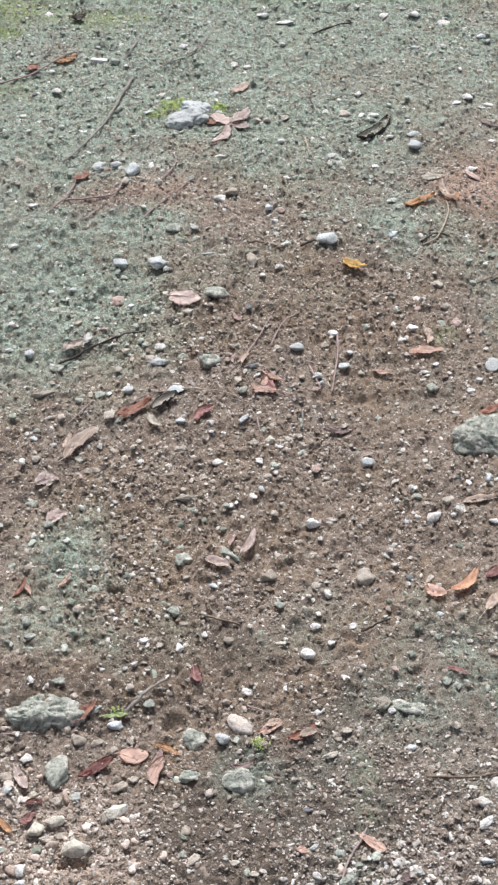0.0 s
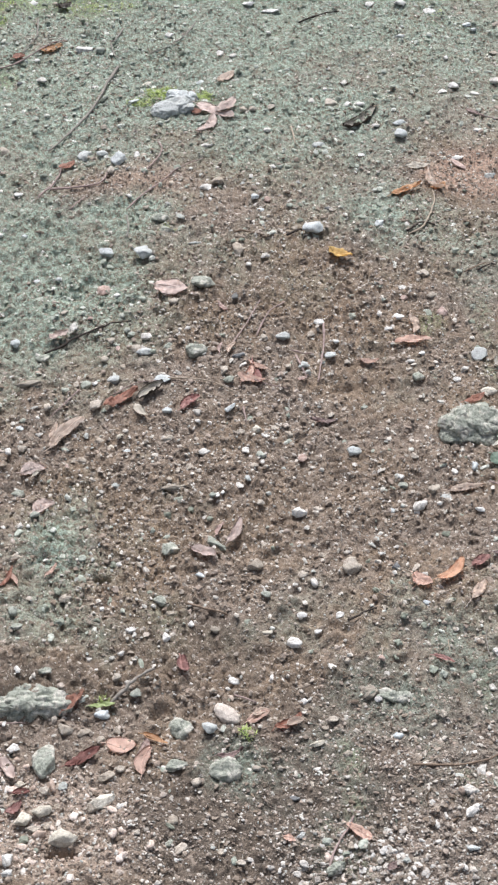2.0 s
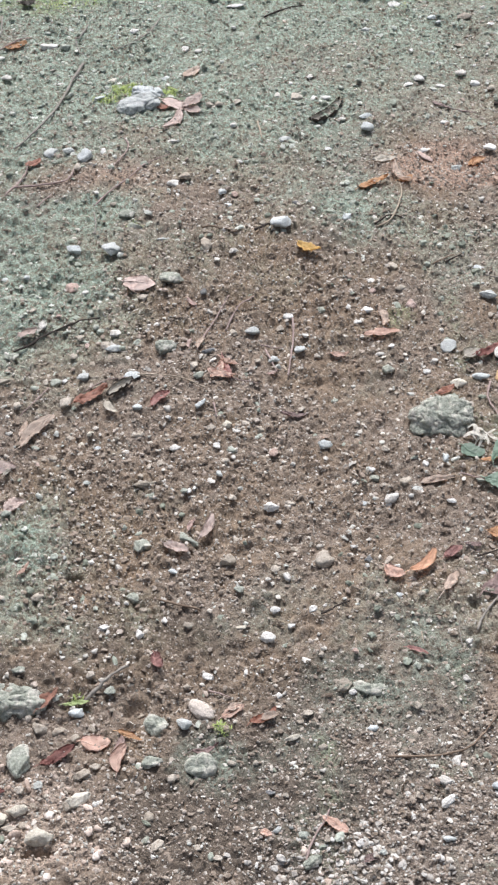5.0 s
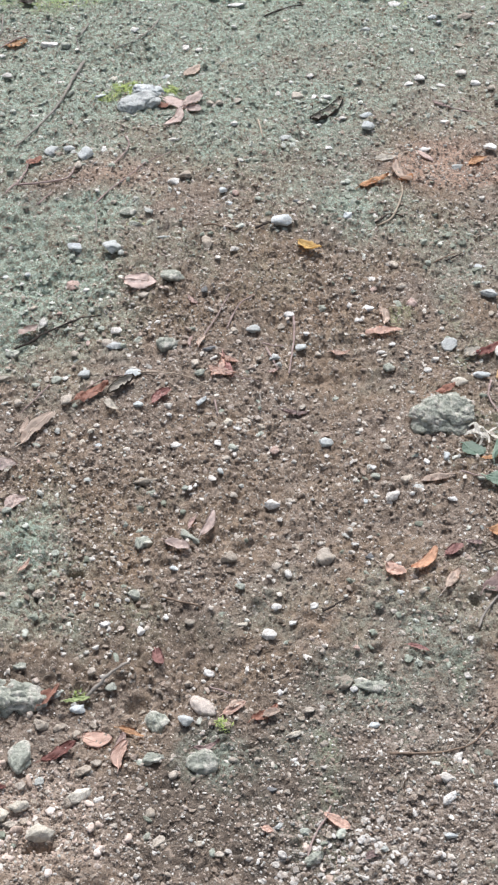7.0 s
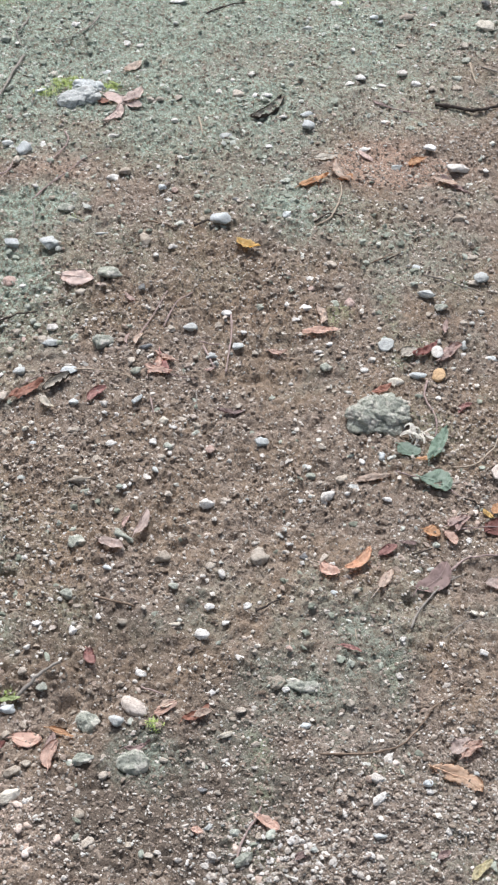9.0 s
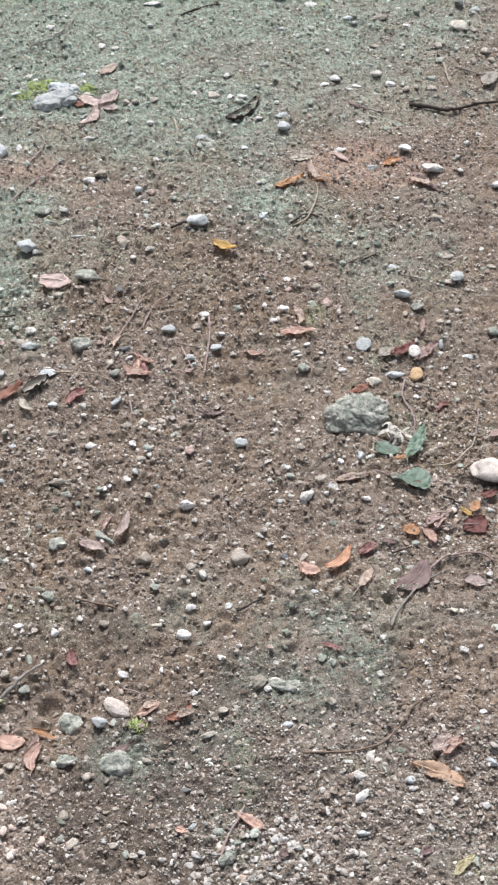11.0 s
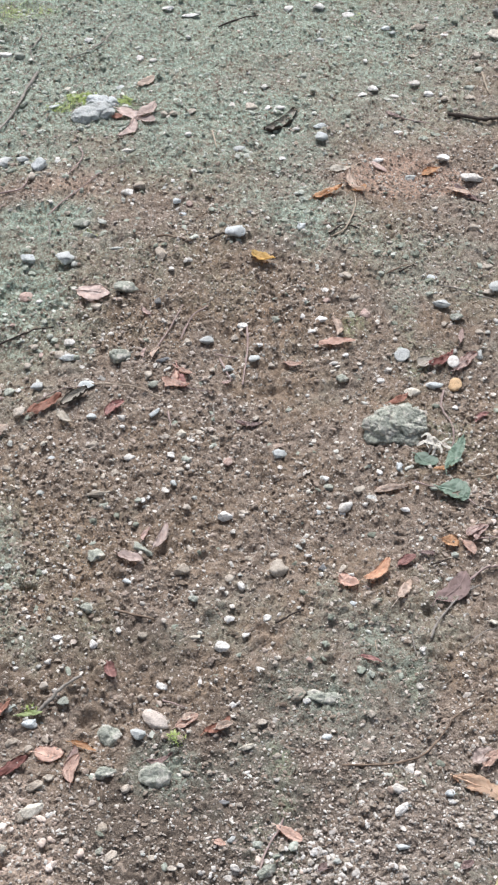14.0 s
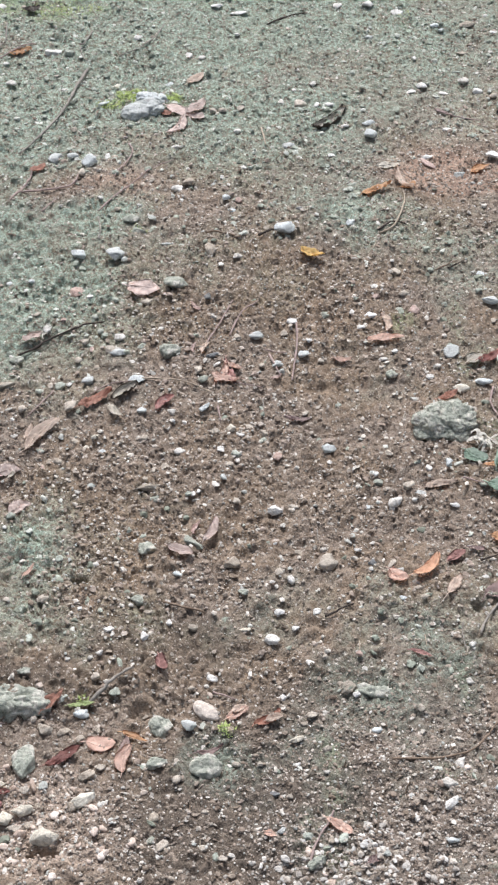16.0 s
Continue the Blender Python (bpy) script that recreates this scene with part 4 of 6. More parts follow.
stone(0.1661, 2.4322, 0.0169, 0.0173, 0.0094, -4, 'D')
stone(0.0406, 2.4285, 0.0168, 0.0138, 0.0075, -1, 'B')
stone(0.4802, 2.7309, 0.0187, 0.0123, 0.0062, -10, 'W')
stone(0.0119, 2.8170, 0.0188, 0.0208, 0.0104, -0, 'T')
stone(0.0294, 2.8204, 0.0216, 0.0167, 0.0084, -1, 'T')

# pebbles, middle part
stone(-0.1674, 2.2884, 0.0372, 0.0320, 0.0179, 13, 'B')
stone(-0.2330, 2.2923, 0.0334, 0.0220, 0.0126, -28, 'B')
stone(-0.2872, 2.2734, 0.0185, 0.0129, 0.0072, 7, 'G')
stone(-0.2329, 2.1687, 0.0274, 0.0266, 0.0153, 46, 'P')
stone(-0.2400, 2.1605, 0.0090, 0.0134, 0.0056, 6, 'W')
stone(-0.2064, 2.1507, 0.0133, 0.0120, 0.0069, 5, 'W')
stone(-0.1415, 2.4031, 0.0345, 0.0270, 0.0148, 22, 'R', knobs=0.3, lumpy=0.16)
stone(-0.1276, 2.3629, 0.0293, 0.0199, 0.0110, -15, 'R', knobs=0.3, lumpy=0.16)
stone(-0.0603, 2.1932, 0.0445, 0.0357, 0.0207, -24, 'R', knobs=0.3, lumpy=0.16)
stone(-0.0775, 2.3178, 0.0280, 0.0145, 0.0081, 11, 'B')
stone(-0.1095, 2.1358, 0.0197, 0.0176, 0.0102, 3, 'T')
stone(-0.0962, 2.1113, 0.0131, 0.0117, 0.0068, 3, 'B')
stone(-0.0782, 2.1610, 0.0136, 0.0104, 0.0060, -15, 'P')
stone(-0.0055, 2.1406, 0.0131, 0.0196, 0.0081, 0, 'D')
stone(-0.2745, 2.0578, 0.0140, 0.0211, 0.0087, 8, 'W')
stone(-0.3673, 2.0206, 0.0172, 0.0231, 0.0107, 10, 'B')
stone(-0.3158, 1.9780, 0.0296, 0.0207, 0.0123, 9, 'R', knobs=0.3, lumpy=0.16)
stone(-0.3429, 1.9763, 0.0106, 0.0083, 0.0049, 10, 'W')
stone(-0.1531, 2.0363, 0.0196, 0.0196, 0.0116, 21, 'W')
stone(-0.1664, 2.0086, 0.0191, 0.0236, 0.0118, 5, 'T')
stone(-0.1540, 1.9930, 0.0281, 0.0164, 0.0098, 21, 'B')
stone(-0.1849, 2.0470, 0.0129, 0.0145, 0.0080, 5, 'G')
stone(-0.2096, 2.0267, 0.0149, 0.0140, 0.0083, 6, 'T')
stone(-0.1968, 2.0005, 0.0096, 0.0143, 0.0059, 6, 'P')
stone(-0.2175, 1.9760, 0.0148, 0.0138, 0.0082, 6, 'T')
stone(-0.1218, 1.9267, 0.0289, 0.0240, 0.0144, 4, 'B')
stone(-0.1992, 1.9197, 0.0243, 0.0182, 0.0112, 37, 'B')
stone(-0.2426, 1.9080, 0.0186, 0.0224, 0.0115, 7, 'G')
stone(-0.2285, 1.9123, 0.0103, 0.0106, 0.0064, 7, 'W')
stone(-0.2579, 1.9112, 0.0103, 0.0155, 0.0064, 8, 'T')
stone(-0.2978, 1.8552, 0.0182, 0.0167, 0.0102, 9, 'T')
stone(-0.2228, 1.8565, 0.0223, 0.0235, 0.0138, 7, 'T')
stone(-0.0643, 1.8375, 0.0147, 0.0152, 0.0086, 32, 'W')
stone(-0.0629, 1.8136, 0.0099, 0.0075, 0.0046, 2, 'W')
stone(-0.0133, 1.8482, 0.0245, 0.0140, 0.0093, 53, 'B')
stone(-0.1121, 1.8482, 0.0161, 0.0153, 0.0094, 3, 'B')
stone(-0.0729, 2.0006, 0.0442, 0.0385, 0.0228, 2, 'R', knobs=0.3, lumpy=0.16)
stone(-0.3363, 1.8027, 0.0140, 0.0126, 0.0077, 11, 'B')
stone(-0.3339, 1.8204, 0.0121, 0.0130, 0.0075, 10, 'G')
stone(-0.0227, 1.9489, 0.0145, 0.0217, 0.0090, 1, 'T')
stone(-0.0154, 1.9219, 0.0206, 0.0185, 0.0112, 0, 'G')
stone(-0.1298, 1.9672, 0.0125, 0.0108, 0.0065, 4, 'W')
stone(-0.0845, 2.0599, 0.0107, 0.0099, 0.0058, 2, 'W')
stone(-0.1858, 1.9550, 0.0147, 0.0136, 0.0081, 5, 'T')
stone(-0.3344, 1.9094, 0.0435, 0.0159, 0.0096, 18, 'K')
stone(-0.0014, 2.2947, 0.0476, 0.0213, 0.0160, -82, 'T')
stone(-0.4329, 2.3436, 0.0190, 0.0168, 0.0092, 10, 'W')
stone(-0.3844, 2.3421, 0.0172, 0.0134, 0.0074, 28, 'B')
stone(-0.3500, 2.3025, 0.0141, 0.0098, 0.0054, 9, 'W')
stone(-0.3500, 2.2014, 0.0163, 0.0124, 0.0071, 27, 'B')
stone(-0.3099, 2.1927, 0.0136, 0.0124, 0.0070, 8, 'B')
stone(-0.3178, 2.1722, 0.0090, 0.0092, 0.0052, 8, 'W')
stone(-0.2486, 2.0890, 0.0109, 0.0102, 0.0059, 7, 'P')
stone(-0.2926, 2.1038, 0.0156, 0.0116, 0.0068, 25, 'T')
stone(-0.1965, 2.0921, 0.0131, 0.0149, 0.0081, 5, 'G')
stone(-0.4066, 2.1003, 0.0133, 0.0119, 0.0069, 11, 'W')
stone(0.1359, 2.3554, 0.0403, 0.0314, 0.0173, 8, 'B', lumpy=0.1)
stone(0.1048, 2.3728, 0.0141, 0.0133, 0.0073, -3, 'T')
stone(0.2593, 2.3858, 0.0235, 0.0213, 0.0120, 28, 'B')
stone(0.3084, 2.3799, 0.0119, 0.0135, 0.0074, -7, 'W')
stone(0.0486, 2.2701, 0.0187, 0.0189, 0.0106, 17, 'W')
stone(0.0184, 2.2439, 0.0113, 0.0150, 0.0070, -0, 'W')
stone(0.3244, 2.2209, 0.0203, 0.0217, 0.0122, -8, 'T')
stone(0.2839, 2.1753, 0.0178, 0.0151, 0.0086, -7, 'W')
stone(0.1929, 2.0936, 0.0152, 0.0182, 0.0094, -5, 'G')
stone(0.2667, 2.0940, 0.0264, 0.0146, 0.0085, 1, 'W')
stone(0.2475, 2.0581, 0.0195, 0.0115, 0.0067, -7, 'W')
stone(0.1338, 2.0762, 0.0198, 0.0170, 0.0100, 13, 'W')
stone(0.0758, 2.0357, 0.0313, 0.0208, 0.0124, 22, 'B')
stone(0.0423, 2.0334, 0.0149, 0.0175, 0.0093, -1, 'T')
stone(0.1487, 1.9837, 0.0211, 0.0193, 0.0114, -4, 'B')
stone(0.1612, 2.0223, 0.0127, 0.0112, 0.0066, -5, 'W')
stone(0.1059, 1.9552, 0.0210, 0.0184, 0.0113, -34, 'B')
stone(0.0802, 1.9507, 0.0125, 0.0138, 0.0077, -2, 'T')
stone(0.0943, 2.0229, 0.0106, 0.0111, 0.0066, -3, 'T')
stone(0.0001, 1.9852, 0.0303, 0.0149, 0.0089, 19, 'D')
stone(0.0074, 1.9596, 0.0182, 0.0089, 0.0056, 43, 'W')
stone(0.2883, 1.9269, 0.0242, 0.0239, 0.0142, 22, 'R', knobs=0.3, lumpy=0.16)
stone(0.2793, 1.9686, 0.0183, 0.0095, 0.0057, 8, 'W')
stone(0.2984, 1.9887, 0.0130, 0.0096, 0.0058, 8, 'W')
stone(0.3234, 1.9701, 0.0127, 0.0110, 0.0065, -9, 'W')
stone(0.3624, 1.9777, 0.0149, 0.0111, 0.0066, -10, 'T')
stone(0.3950, 1.9853, 0.0325, 0.0306, 0.0182, 5, 'B')
stone(0.3649, 1.9487, 0.0157, 0.0133, 0.0081, 20, 'W')
stone(0.3481, 1.9196, 0.0167, 0.0135, 0.0081, -10, 'W')
stone(0.2690, 1.9975, 0.0169, 0.0139, 0.0082, -8, 'T')
stone(0.2834, 2.1414, 0.0154, 0.0119, 0.0068, -8, 'P')
stone(0.3327, 2.1571, 0.0206, 0.0150, 0.0086, 9, 'T')
stone(0.3460, 2.1070, 0.0202, 0.0215, 0.0102, -65, 'P')
stone(0.0267, 1.7977, 0.0188, 0.0158, 0.0100, 29, 'Y')
stone(0.0024, 1.7891, 0.0157, 0.0123, 0.0076, -0, 'T')
stone(0.0545, 1.7987, 0.0259, 0.0124, 0.0077, -10, 'T')
stone(0.0412, 1.7812, 0.0138, 0.0098, 0.0061, -1, 'W')
stone(0.1200, 2.0409, 0.0149, 0.0176, 0.0093, -3, 'T')
stone(0.1774, 1.9792, 0.0126, 0.0110, 0.0065, -5, 'T')
stone(0.3200, 2.0284, 0.0214, 0.0113, 0.0066, -9, 'T')
stone(0.2281, 1.8820, 0.0082, 0.0065, 0.0040, -7, 'W')
stone(0.2948, 1.8694, 0.0102, 0.0105, 0.0063, -9, 'T')
stone(0.1428, 1.8301, 0.0120, 0.0114, 0.0070, -4, 'T')
stone(0.1966, 1.8510, 0.0121, 0.0103, 0.0063, -6, 'G')

# pebbles, near middle
stone(-0.3265, 1.7506, 0.0161, 0.0140, 0.0086, 63, 'T')
stone(-0.3461, 1.7363, 0.0098, 0.0147, 0.0061, 11, 'W')
stone(-0.2124, 1.7692, 0.0158, 0.0148, 0.0092, 7, 'T')
stone(-0.1928, 1.7586, 0.0146, 0.0108, 0.0069, 36, 'Y')
stone(-0.1703, 1.7521, 0.0137, 0.0097, 0.0061, 6, 'B')
stone(-0.1831, 1.7823, 0.0138, 0.0086, 0.0053, 6, 'Y')
stone(-0.1408, 1.7612, 0.0098, 0.0097, 0.0061, 5, 'T')
stone(-0.1095, 1.7745, 0.0216, 0.0111, 0.0069, 4, 'T')
stone(-0.0522, 1.7432, 0.0194, 0.0132, 0.0083, 2, 'W')
stone(-0.0736, 1.7093, 0.0136, 0.0148, 0.0084, 2, 'T')
stone(-0.0902, 1.7024, 0.0096, 0.0144, 0.0060, 3, 'T')
stone(-0.1021, 1.6815, 0.0114, 0.0119, 0.0071, 3, 'T')
stone(-0.2623, 1.7494, 0.0138, 0.0098, 0.0061, 9, 'G')
stone(-0.2473, 1.7234, 0.0117, 0.0123, 0.0072, 8, 'T')
stone(-0.2336, 1.7255, 0.0168, 0.0120, 0.0075, -7, 'T')
stone(-0.2566, 1.7130, 0.0078, 0.0117, 0.0048, 9, 'P')
stone(-0.3042, 1.7853, 0.0139, 0.0075, 0.0046, 10, 'W')
stone(-0.3134, 1.5868, 0.0093, 0.0122, 0.0058, 11, 'W')
stone(-0.3362, 1.5789, 0.0075, 0.0098, 0.0046, 12, 'W')
stone(-0.0325, 1.6408, 0.0094, 0.0108, 0.0058, 1, 'W')
stone(-0.0244, 1.6447, 0.0085, 0.0096, 0.0053, 1, 'W')
stone(-0.0376, 1.6481, 0.0132, 0.0092, 0.0058, 1, 'G')
stone(-0.0973, 1.6604, 0.0397, 0.0138, 0.0088, 3, 'K')
stone(-0.0844, 1.6395, 0.0225, 0.0137, 0.0087, 3, 'R', knobs=0.3, lumpy=0.16)
stone(-0.0974, 1.5364, 0.0281, 0.0216, 0.0142, 25, 'R', knobs=0.3, lumpy=0.16)
stone(-0.1669, 1.5054, 0.0090, 0.0086, 0.0056, 6, 'W')
stone(-0.0543, 1.4813, 0.0147, 0.0094, 0.0062, -19, 'B')
stone(-0.1393, 1.5028, 0.0090, 0.0115, 0.0056, 5, 'T')
stone(-0.0922, 1.4998, 0.0109, 0.0086, 0.0056, 4, 'T')
stone(-0.2956, 1.6078, 0.0188, 0.0159, 0.0102, 10, 'G')
stone(-0.3237, 1.6480, 0.0230, 0.0152, 0.0096, 11, 'R', knobs=0.3, lumpy=0.16)
stone(-0.1968, 1.5454, 0.0091, 0.0087, 0.0056, 7, 'B')
stone(-0.3136, 1.5195, 0.0273, 0.0130, 0.0085, 12, 'T')
stone(-0.2354, 1.4403, 0.0199, 0.0144, 0.0096, 30, 'T')
stone(-0.2976, 1.3886, 0.0190, 0.0121, 0.0080, 12, 'R', knobs=0.3, lumpy=0.16)
stone(-0.3060, 1.4173, 0.0140, 0.0176, 0.0087, 12, 'G')
stone(-0.1077, 1.4329, 0.0256, 0.0166, 0.0123, -63, 'R', knobs=0.3, lumpy=0.16)
stone(-0.0933, 1.4121, 0.0122, 0.0091, 0.0061, 4, 'T')
stone(-0.1166, 1.4229, 0.0079, 0.0085, 0.0049, 5, 'W')
stone(-0.1447, 1.3813, 0.0174, 0.0099, 0.0067, 19, 'W')
stone(-0.1390, 1.3735, 0.0069, 0.0103, 0.0043, 6, 'W')
stone(-0.0971, 1.3695, 0.0121, 0.0161, 0.0075, 4, 'W')
stone(-0.0647, 1.3917, 0.0104, 0.0102, 0.0065, 3, 'W')
stone(-0.1551, 1.3418, 0.0119, 0.0098, 0.0066, 7, 'W')
stone(-0.2591, 1.3635, 0.0085, 0.0059, 0.0040, 11, 'W')
stone(-0.1848, 1.4204, 0.0070, 0.0061, 0.0041, 7, 'W')
stone(-0.0323, 1.3785, 0.0155, 0.0140, 0.0094, 1, 'K')
stone(0.0774, 1.7818, 0.0158, 0.0180, 0.0098, -2, 'T')
stone(0.0773, 1.7712, 0.0138, 0.0152, 0.0085, -3, 'G')
stone(0.0092, 1.7467, 0.0137, 0.0121, 0.0076, -0, 'W')
stone(0.0337, 1.7371, 0.0174, 0.0168, 0.0105, -1, 'G')
stone(0.0233, 1.7119, 0.0135, 0.0119, 0.0075, -1, 'T')
stone(0.1727, 1.7455, 0.0249, 0.0204, 0.0128, 12, 'B')
stone(0.0130, 1.6752, 0.0143, 0.0101, 0.0066, -35, 'B')
stone(0.1099, 1.7069, 0.0115, 0.0071, 0.0045, -4, 'W')
stone(0.0956, 1.7299, 0.0156, 0.0211, 0.0097, -3, 'P')
stone(0.1569, 1.6890, 0.0076, 0.0085, 0.0047, -5, 'W')
stone(0.2056, 1.7222, 0.0077, 0.0087, 0.0048, -7, 'W')
stone(0.2652, 1.7328, 0.0157, 0.0120, 0.0075, -24, 'T')
stone(0.3522, 1.7068, 0.0136, 0.0204, 0.0084, -12, 'B')
stone(0.3208, 1.6968, 0.0116, 0.0156, 0.0072, -11, 'W')
stone(0.2852, 1.6613, 0.0241, 0.0178, 0.0117, 31, 'T')
stone(0.2608, 1.6275, 0.0311, 0.0201, 0.0139, 44, 'W')
stone(0.2987, 1.6468, 0.0296, 0.0149, 0.0095, -22, 'B')
stone(0.2410, 1.6663, 0.0152, 0.0140, 0.0088, -8, 'G')
stone(0.2402, 1.6865, 0.0114, 0.0120, 0.0071, -8, 'W')
stone(0.2217, 1.6117, 0.0149, 0.0090, 0.0058, -8, 'B')
stone(0.2913, 1.6298, 0.0094, 0.0092, 0.0058, -10, 'W')
stone(0.3066, 1.6380, 0.0131, 0.0069, 0.0044, -11, 'W')
stone(0.3488, 1.6107, 0.0168, 0.0114, 0.0072, -12, 'W')
stone(0.0859, 1.6029, 0.0233, 0.0176, 0.0115, 25, 'W')
stone(0.0968, 1.5753, 0.0092, 0.0105, 0.0057, -4, 'W')
stone(0.1146, 1.6179, 0.0168, 0.0113, 0.0072, -4, 'T')
stone(0.0306, 1.6210, 0.0149, 0.0143, 0.0081, -52, 'T')
stone(0.0352, 1.5446, 0.0149, 0.0109, 0.0071, -16, 'T')
stone(0.0213, 1.5039, 0.0263, 0.0187, 0.0125, 29, 'T')
stone(0.1543, 1.5007, 0.0309, 0.0276, 0.0181, 8, 'T')
stone(0.1022, 1.4681, 0.0149, 0.0118, 0.0083, -54, 'W')
stone(0.0873, 1.4842, 0.0161, 0.0127, 0.0083, -3, 'T')
stone(0.1160, 1.5207, 0.0126, 0.0097, 0.0063, -4, 'T')
stone(0.2184, 1.4985, 0.0144, 0.0128, 0.0084, -8, 'D')
stone(0.2150, 1.4864, 0.0080, 0.0088, 0.0050, -8, 'W')
stone(0.2457, 1.4982, 0.0205, 0.0094, 0.0069, 59, 'T')
stone(0.2545, 1.4842, 0.0125, 0.0130, 0.0077, -10, 'W')
stone(0.0360, 1.4403, 0.0145, 0.0146, 0.0087, 25, 'G')
stone(0.0847, 1.4084, 0.0176, 0.0121, 0.0081, 10, 'W')
stone(0.1338, 1.4070, 0.0140, 0.0121, 0.0081, 8, 'W')
stone(0.1037, 1.3745, 0.0130, 0.0087, 0.0060, 34, 'W')
stone(0.0365, 1.3764, 0.0174, 0.0080, 0.0054, 9, 'Y')
stone(0.0734, 1.3585, 0.0249, 0.0188, 0.0126, -3, 'W')
stone(0.1961, 1.4321, 0.0147, 0.0075, 0.0054, -67, 'T')
stone(0.2532, 1.4299, 0.0123, 0.0103, 0.0068, -10, 'B')
stone(0.0763, 1.4573, 0.0088, 0.0062, 0.0041, -3, 'W')
stone(0.2838, 1.4308, 0.0128, 0.0081, 0.0054, 16, 'T')
stone(0.1992, 1.5251, 0.0127, 0.0065, 0.0042, -7, 'W')
stone(0.3135, 1.3615, 0.0103, 0.0080, 0.0053, -13, 'W')

# pebbles, near part
stone(-0.2950, 1.2249, 0.0074, 0.0089, 0.0046, 14, 'W')
stone(-0.2863, 1.3118, 0.0173, 0.0076, 0.0059, -70, 'W')
stone(-0.2499, 1.3061, 0.0203, 0.0116, 0.0079, 11, 'R', knobs=0.3, lumpy=0.16)
stone(-0.1974, 1.3306, 0.0118, 0.0078, 0.0052, 8, 'W')
stone(-0.1585, 1.3003, 0.0143, 0.0122, 0.0084, 44, 'T')
stone(-0.1449, 1.2896, 0.0100, 0.0067, 0.0045, 6, 'W')
stone(-0.0083, 1.2909, 0.0170, 0.0113, 0.0078, -19, 'W')
stone(-0.0349, 1.2797, 0.0100, 0.0096, 0.0062, 2, 'T')
stone(-0.0376, 1.2117, 0.0204, 0.0207, 0.0127, 2, 'B')
stone(-0.0536, 1.1345, 0.0159, 0.0132, 0.0093, 3, 'T')
stone(-0.0781, 1.1597, 0.0323, 0.0214, 0.0149, 16, 'R', knobs=0.3, lumpy=0.16)
stone(-0.1728, 1.2410, 0.0231, 0.0177, 0.0121, 8, 'B')
stone(-0.2182, 1.2178, 0.0213, 0.0253, 0.0132, 10, 'T')
stone(-0.1937, 1.2090, 0.0193, 0.0124, 0.0088, 51, 'T')
stone(-0.1720, 1.1983, 0.0114, 0.0134, 0.0070, 8, 'T')
stone(-0.2800, 1.1854, 0.0183, 0.0135, 0.0094, 38, 'W')
stone(-0.3026, 1.2002, 0.0114, 0.0092, 0.0063, 14, 'T')
stone(-0.3006, 1.1555, 0.0177, 0.0186, 0.0110, 15, 'T')
stone(-0.2652, 1.1321, 0.0191, 0.0115, 0.0080, 13, 'Y')
stone(-0.2972, 1.1388, 0.0144, 0.0125, 0.0087, 15, 'B')
stone(-0.2344, 1.1222, 0.0158, 0.0123, 0.0086, 12, 'T')
stone(-0.1638, 1.1059, 0.0370, 0.0189, 0.0134, 30, 'Y')
stone(-0.1759, 1.0979, 0.0125, 0.0145, 0.0078, 9, 'T')
stone(-0.1413, 1.1017, 0.0141, 0.0104, 0.0073, 7, 'W')
stone(-0.2358, 1.0882, 0.0299, 0.0156, 0.0109, 18, 'Y')
stone(-0.2569, 1.0802, 0.0218, 0.0185, 0.0127, 60, 'Y')
stone(-0.2437, 1.0685, 0.0202, 0.0111, 0.0078, 13, 'T')
stone(-0.2262, 1.0716, 0.0141, 0.0103, 0.0073, 12, 'T')
stone(-0.2692, 1.0265, 0.0185, 0.0147, 0.0101, 96, 'W')
stone(-0.2668, 1.0104, 0.0153, 0.0100, 0.0071, 15, 'W')
stone(-0.0705, 1.0391, 0.0210, 0.0140, 0.0102, 39, 'T')
stone(-0.0820, 1.0505, 0.0176, 0.0103, 0.0078, 69, 'G')
stone(-0.0810, 1.0819, 0.0142, 0.0163, 0.0088, 4, 'T')
stone(-0.1521, 1.2150, 0.0131, 0.0155, 0.0081, 7, 'T')
stone(-0.1315, 1.2658, 0.0166, 0.0175, 0.0103, 6, 'G')
stone(-0.1282, 1.2422, 0.0083, 0.0099, 0.0051, 6, 'T')
stone(-0.0923, 1.2312, 0.0099, 0.0094, 0.0061, 4, 'T')
stone(-0.1607, 1.1428, 0.0244, 0.0132, 0.0093, 27, 'T')
stone(-0.1464, 1.1552, 0.0144, 0.0125, 0.0087, 7, 'T')
stone(-0.0223, 1.0351, 0.0092, 0.0105, 0.0057, 1, 'T')
stone(-0.1427, 1.0352, 0.0077, 0.0088, 0.0048, 8, 'W')
stone(-0.0742, 1.0253, 0.0092, 0.0067, 0.0048, 4, 'W')
stone(-0.2826, 1.0622, 0.0109, 0.0086, 0.0060, 15, 'T')
stone(-0.1212, 1.0623, 0.0109, 0.0085, 0.0060, 7, 'T')
stone(-0.0194, 1.0858, 0.0110, 0.0086, 0.0061, 1, 'T')
stone(-0.2013, 1.1140, 0.0110, 0.0087, 0.0061, 10, 'T')
stone(-0.2162, 1.0995, 0.0110, 0.0087, 0.0061, 11, 'T')
stone(-0.2821, 1.1140, 0.0111, 0.0088, 0.0062, 14, 'T')
stone(0.1406, 1.3271, 0.0119, 0.0097, 0.0066, -6, 'T')
stone(0.1844, 1.3262, 0.0101, 0.0111, 0.0063, -8, 'P')
stone(0.1903, 1.3051, 0.0084, 0.0090, 0.0052, -8, 'W')
stone(0.0411, 1.2984, 0.0121, 0.0077, 0.0059, 73, 'W')
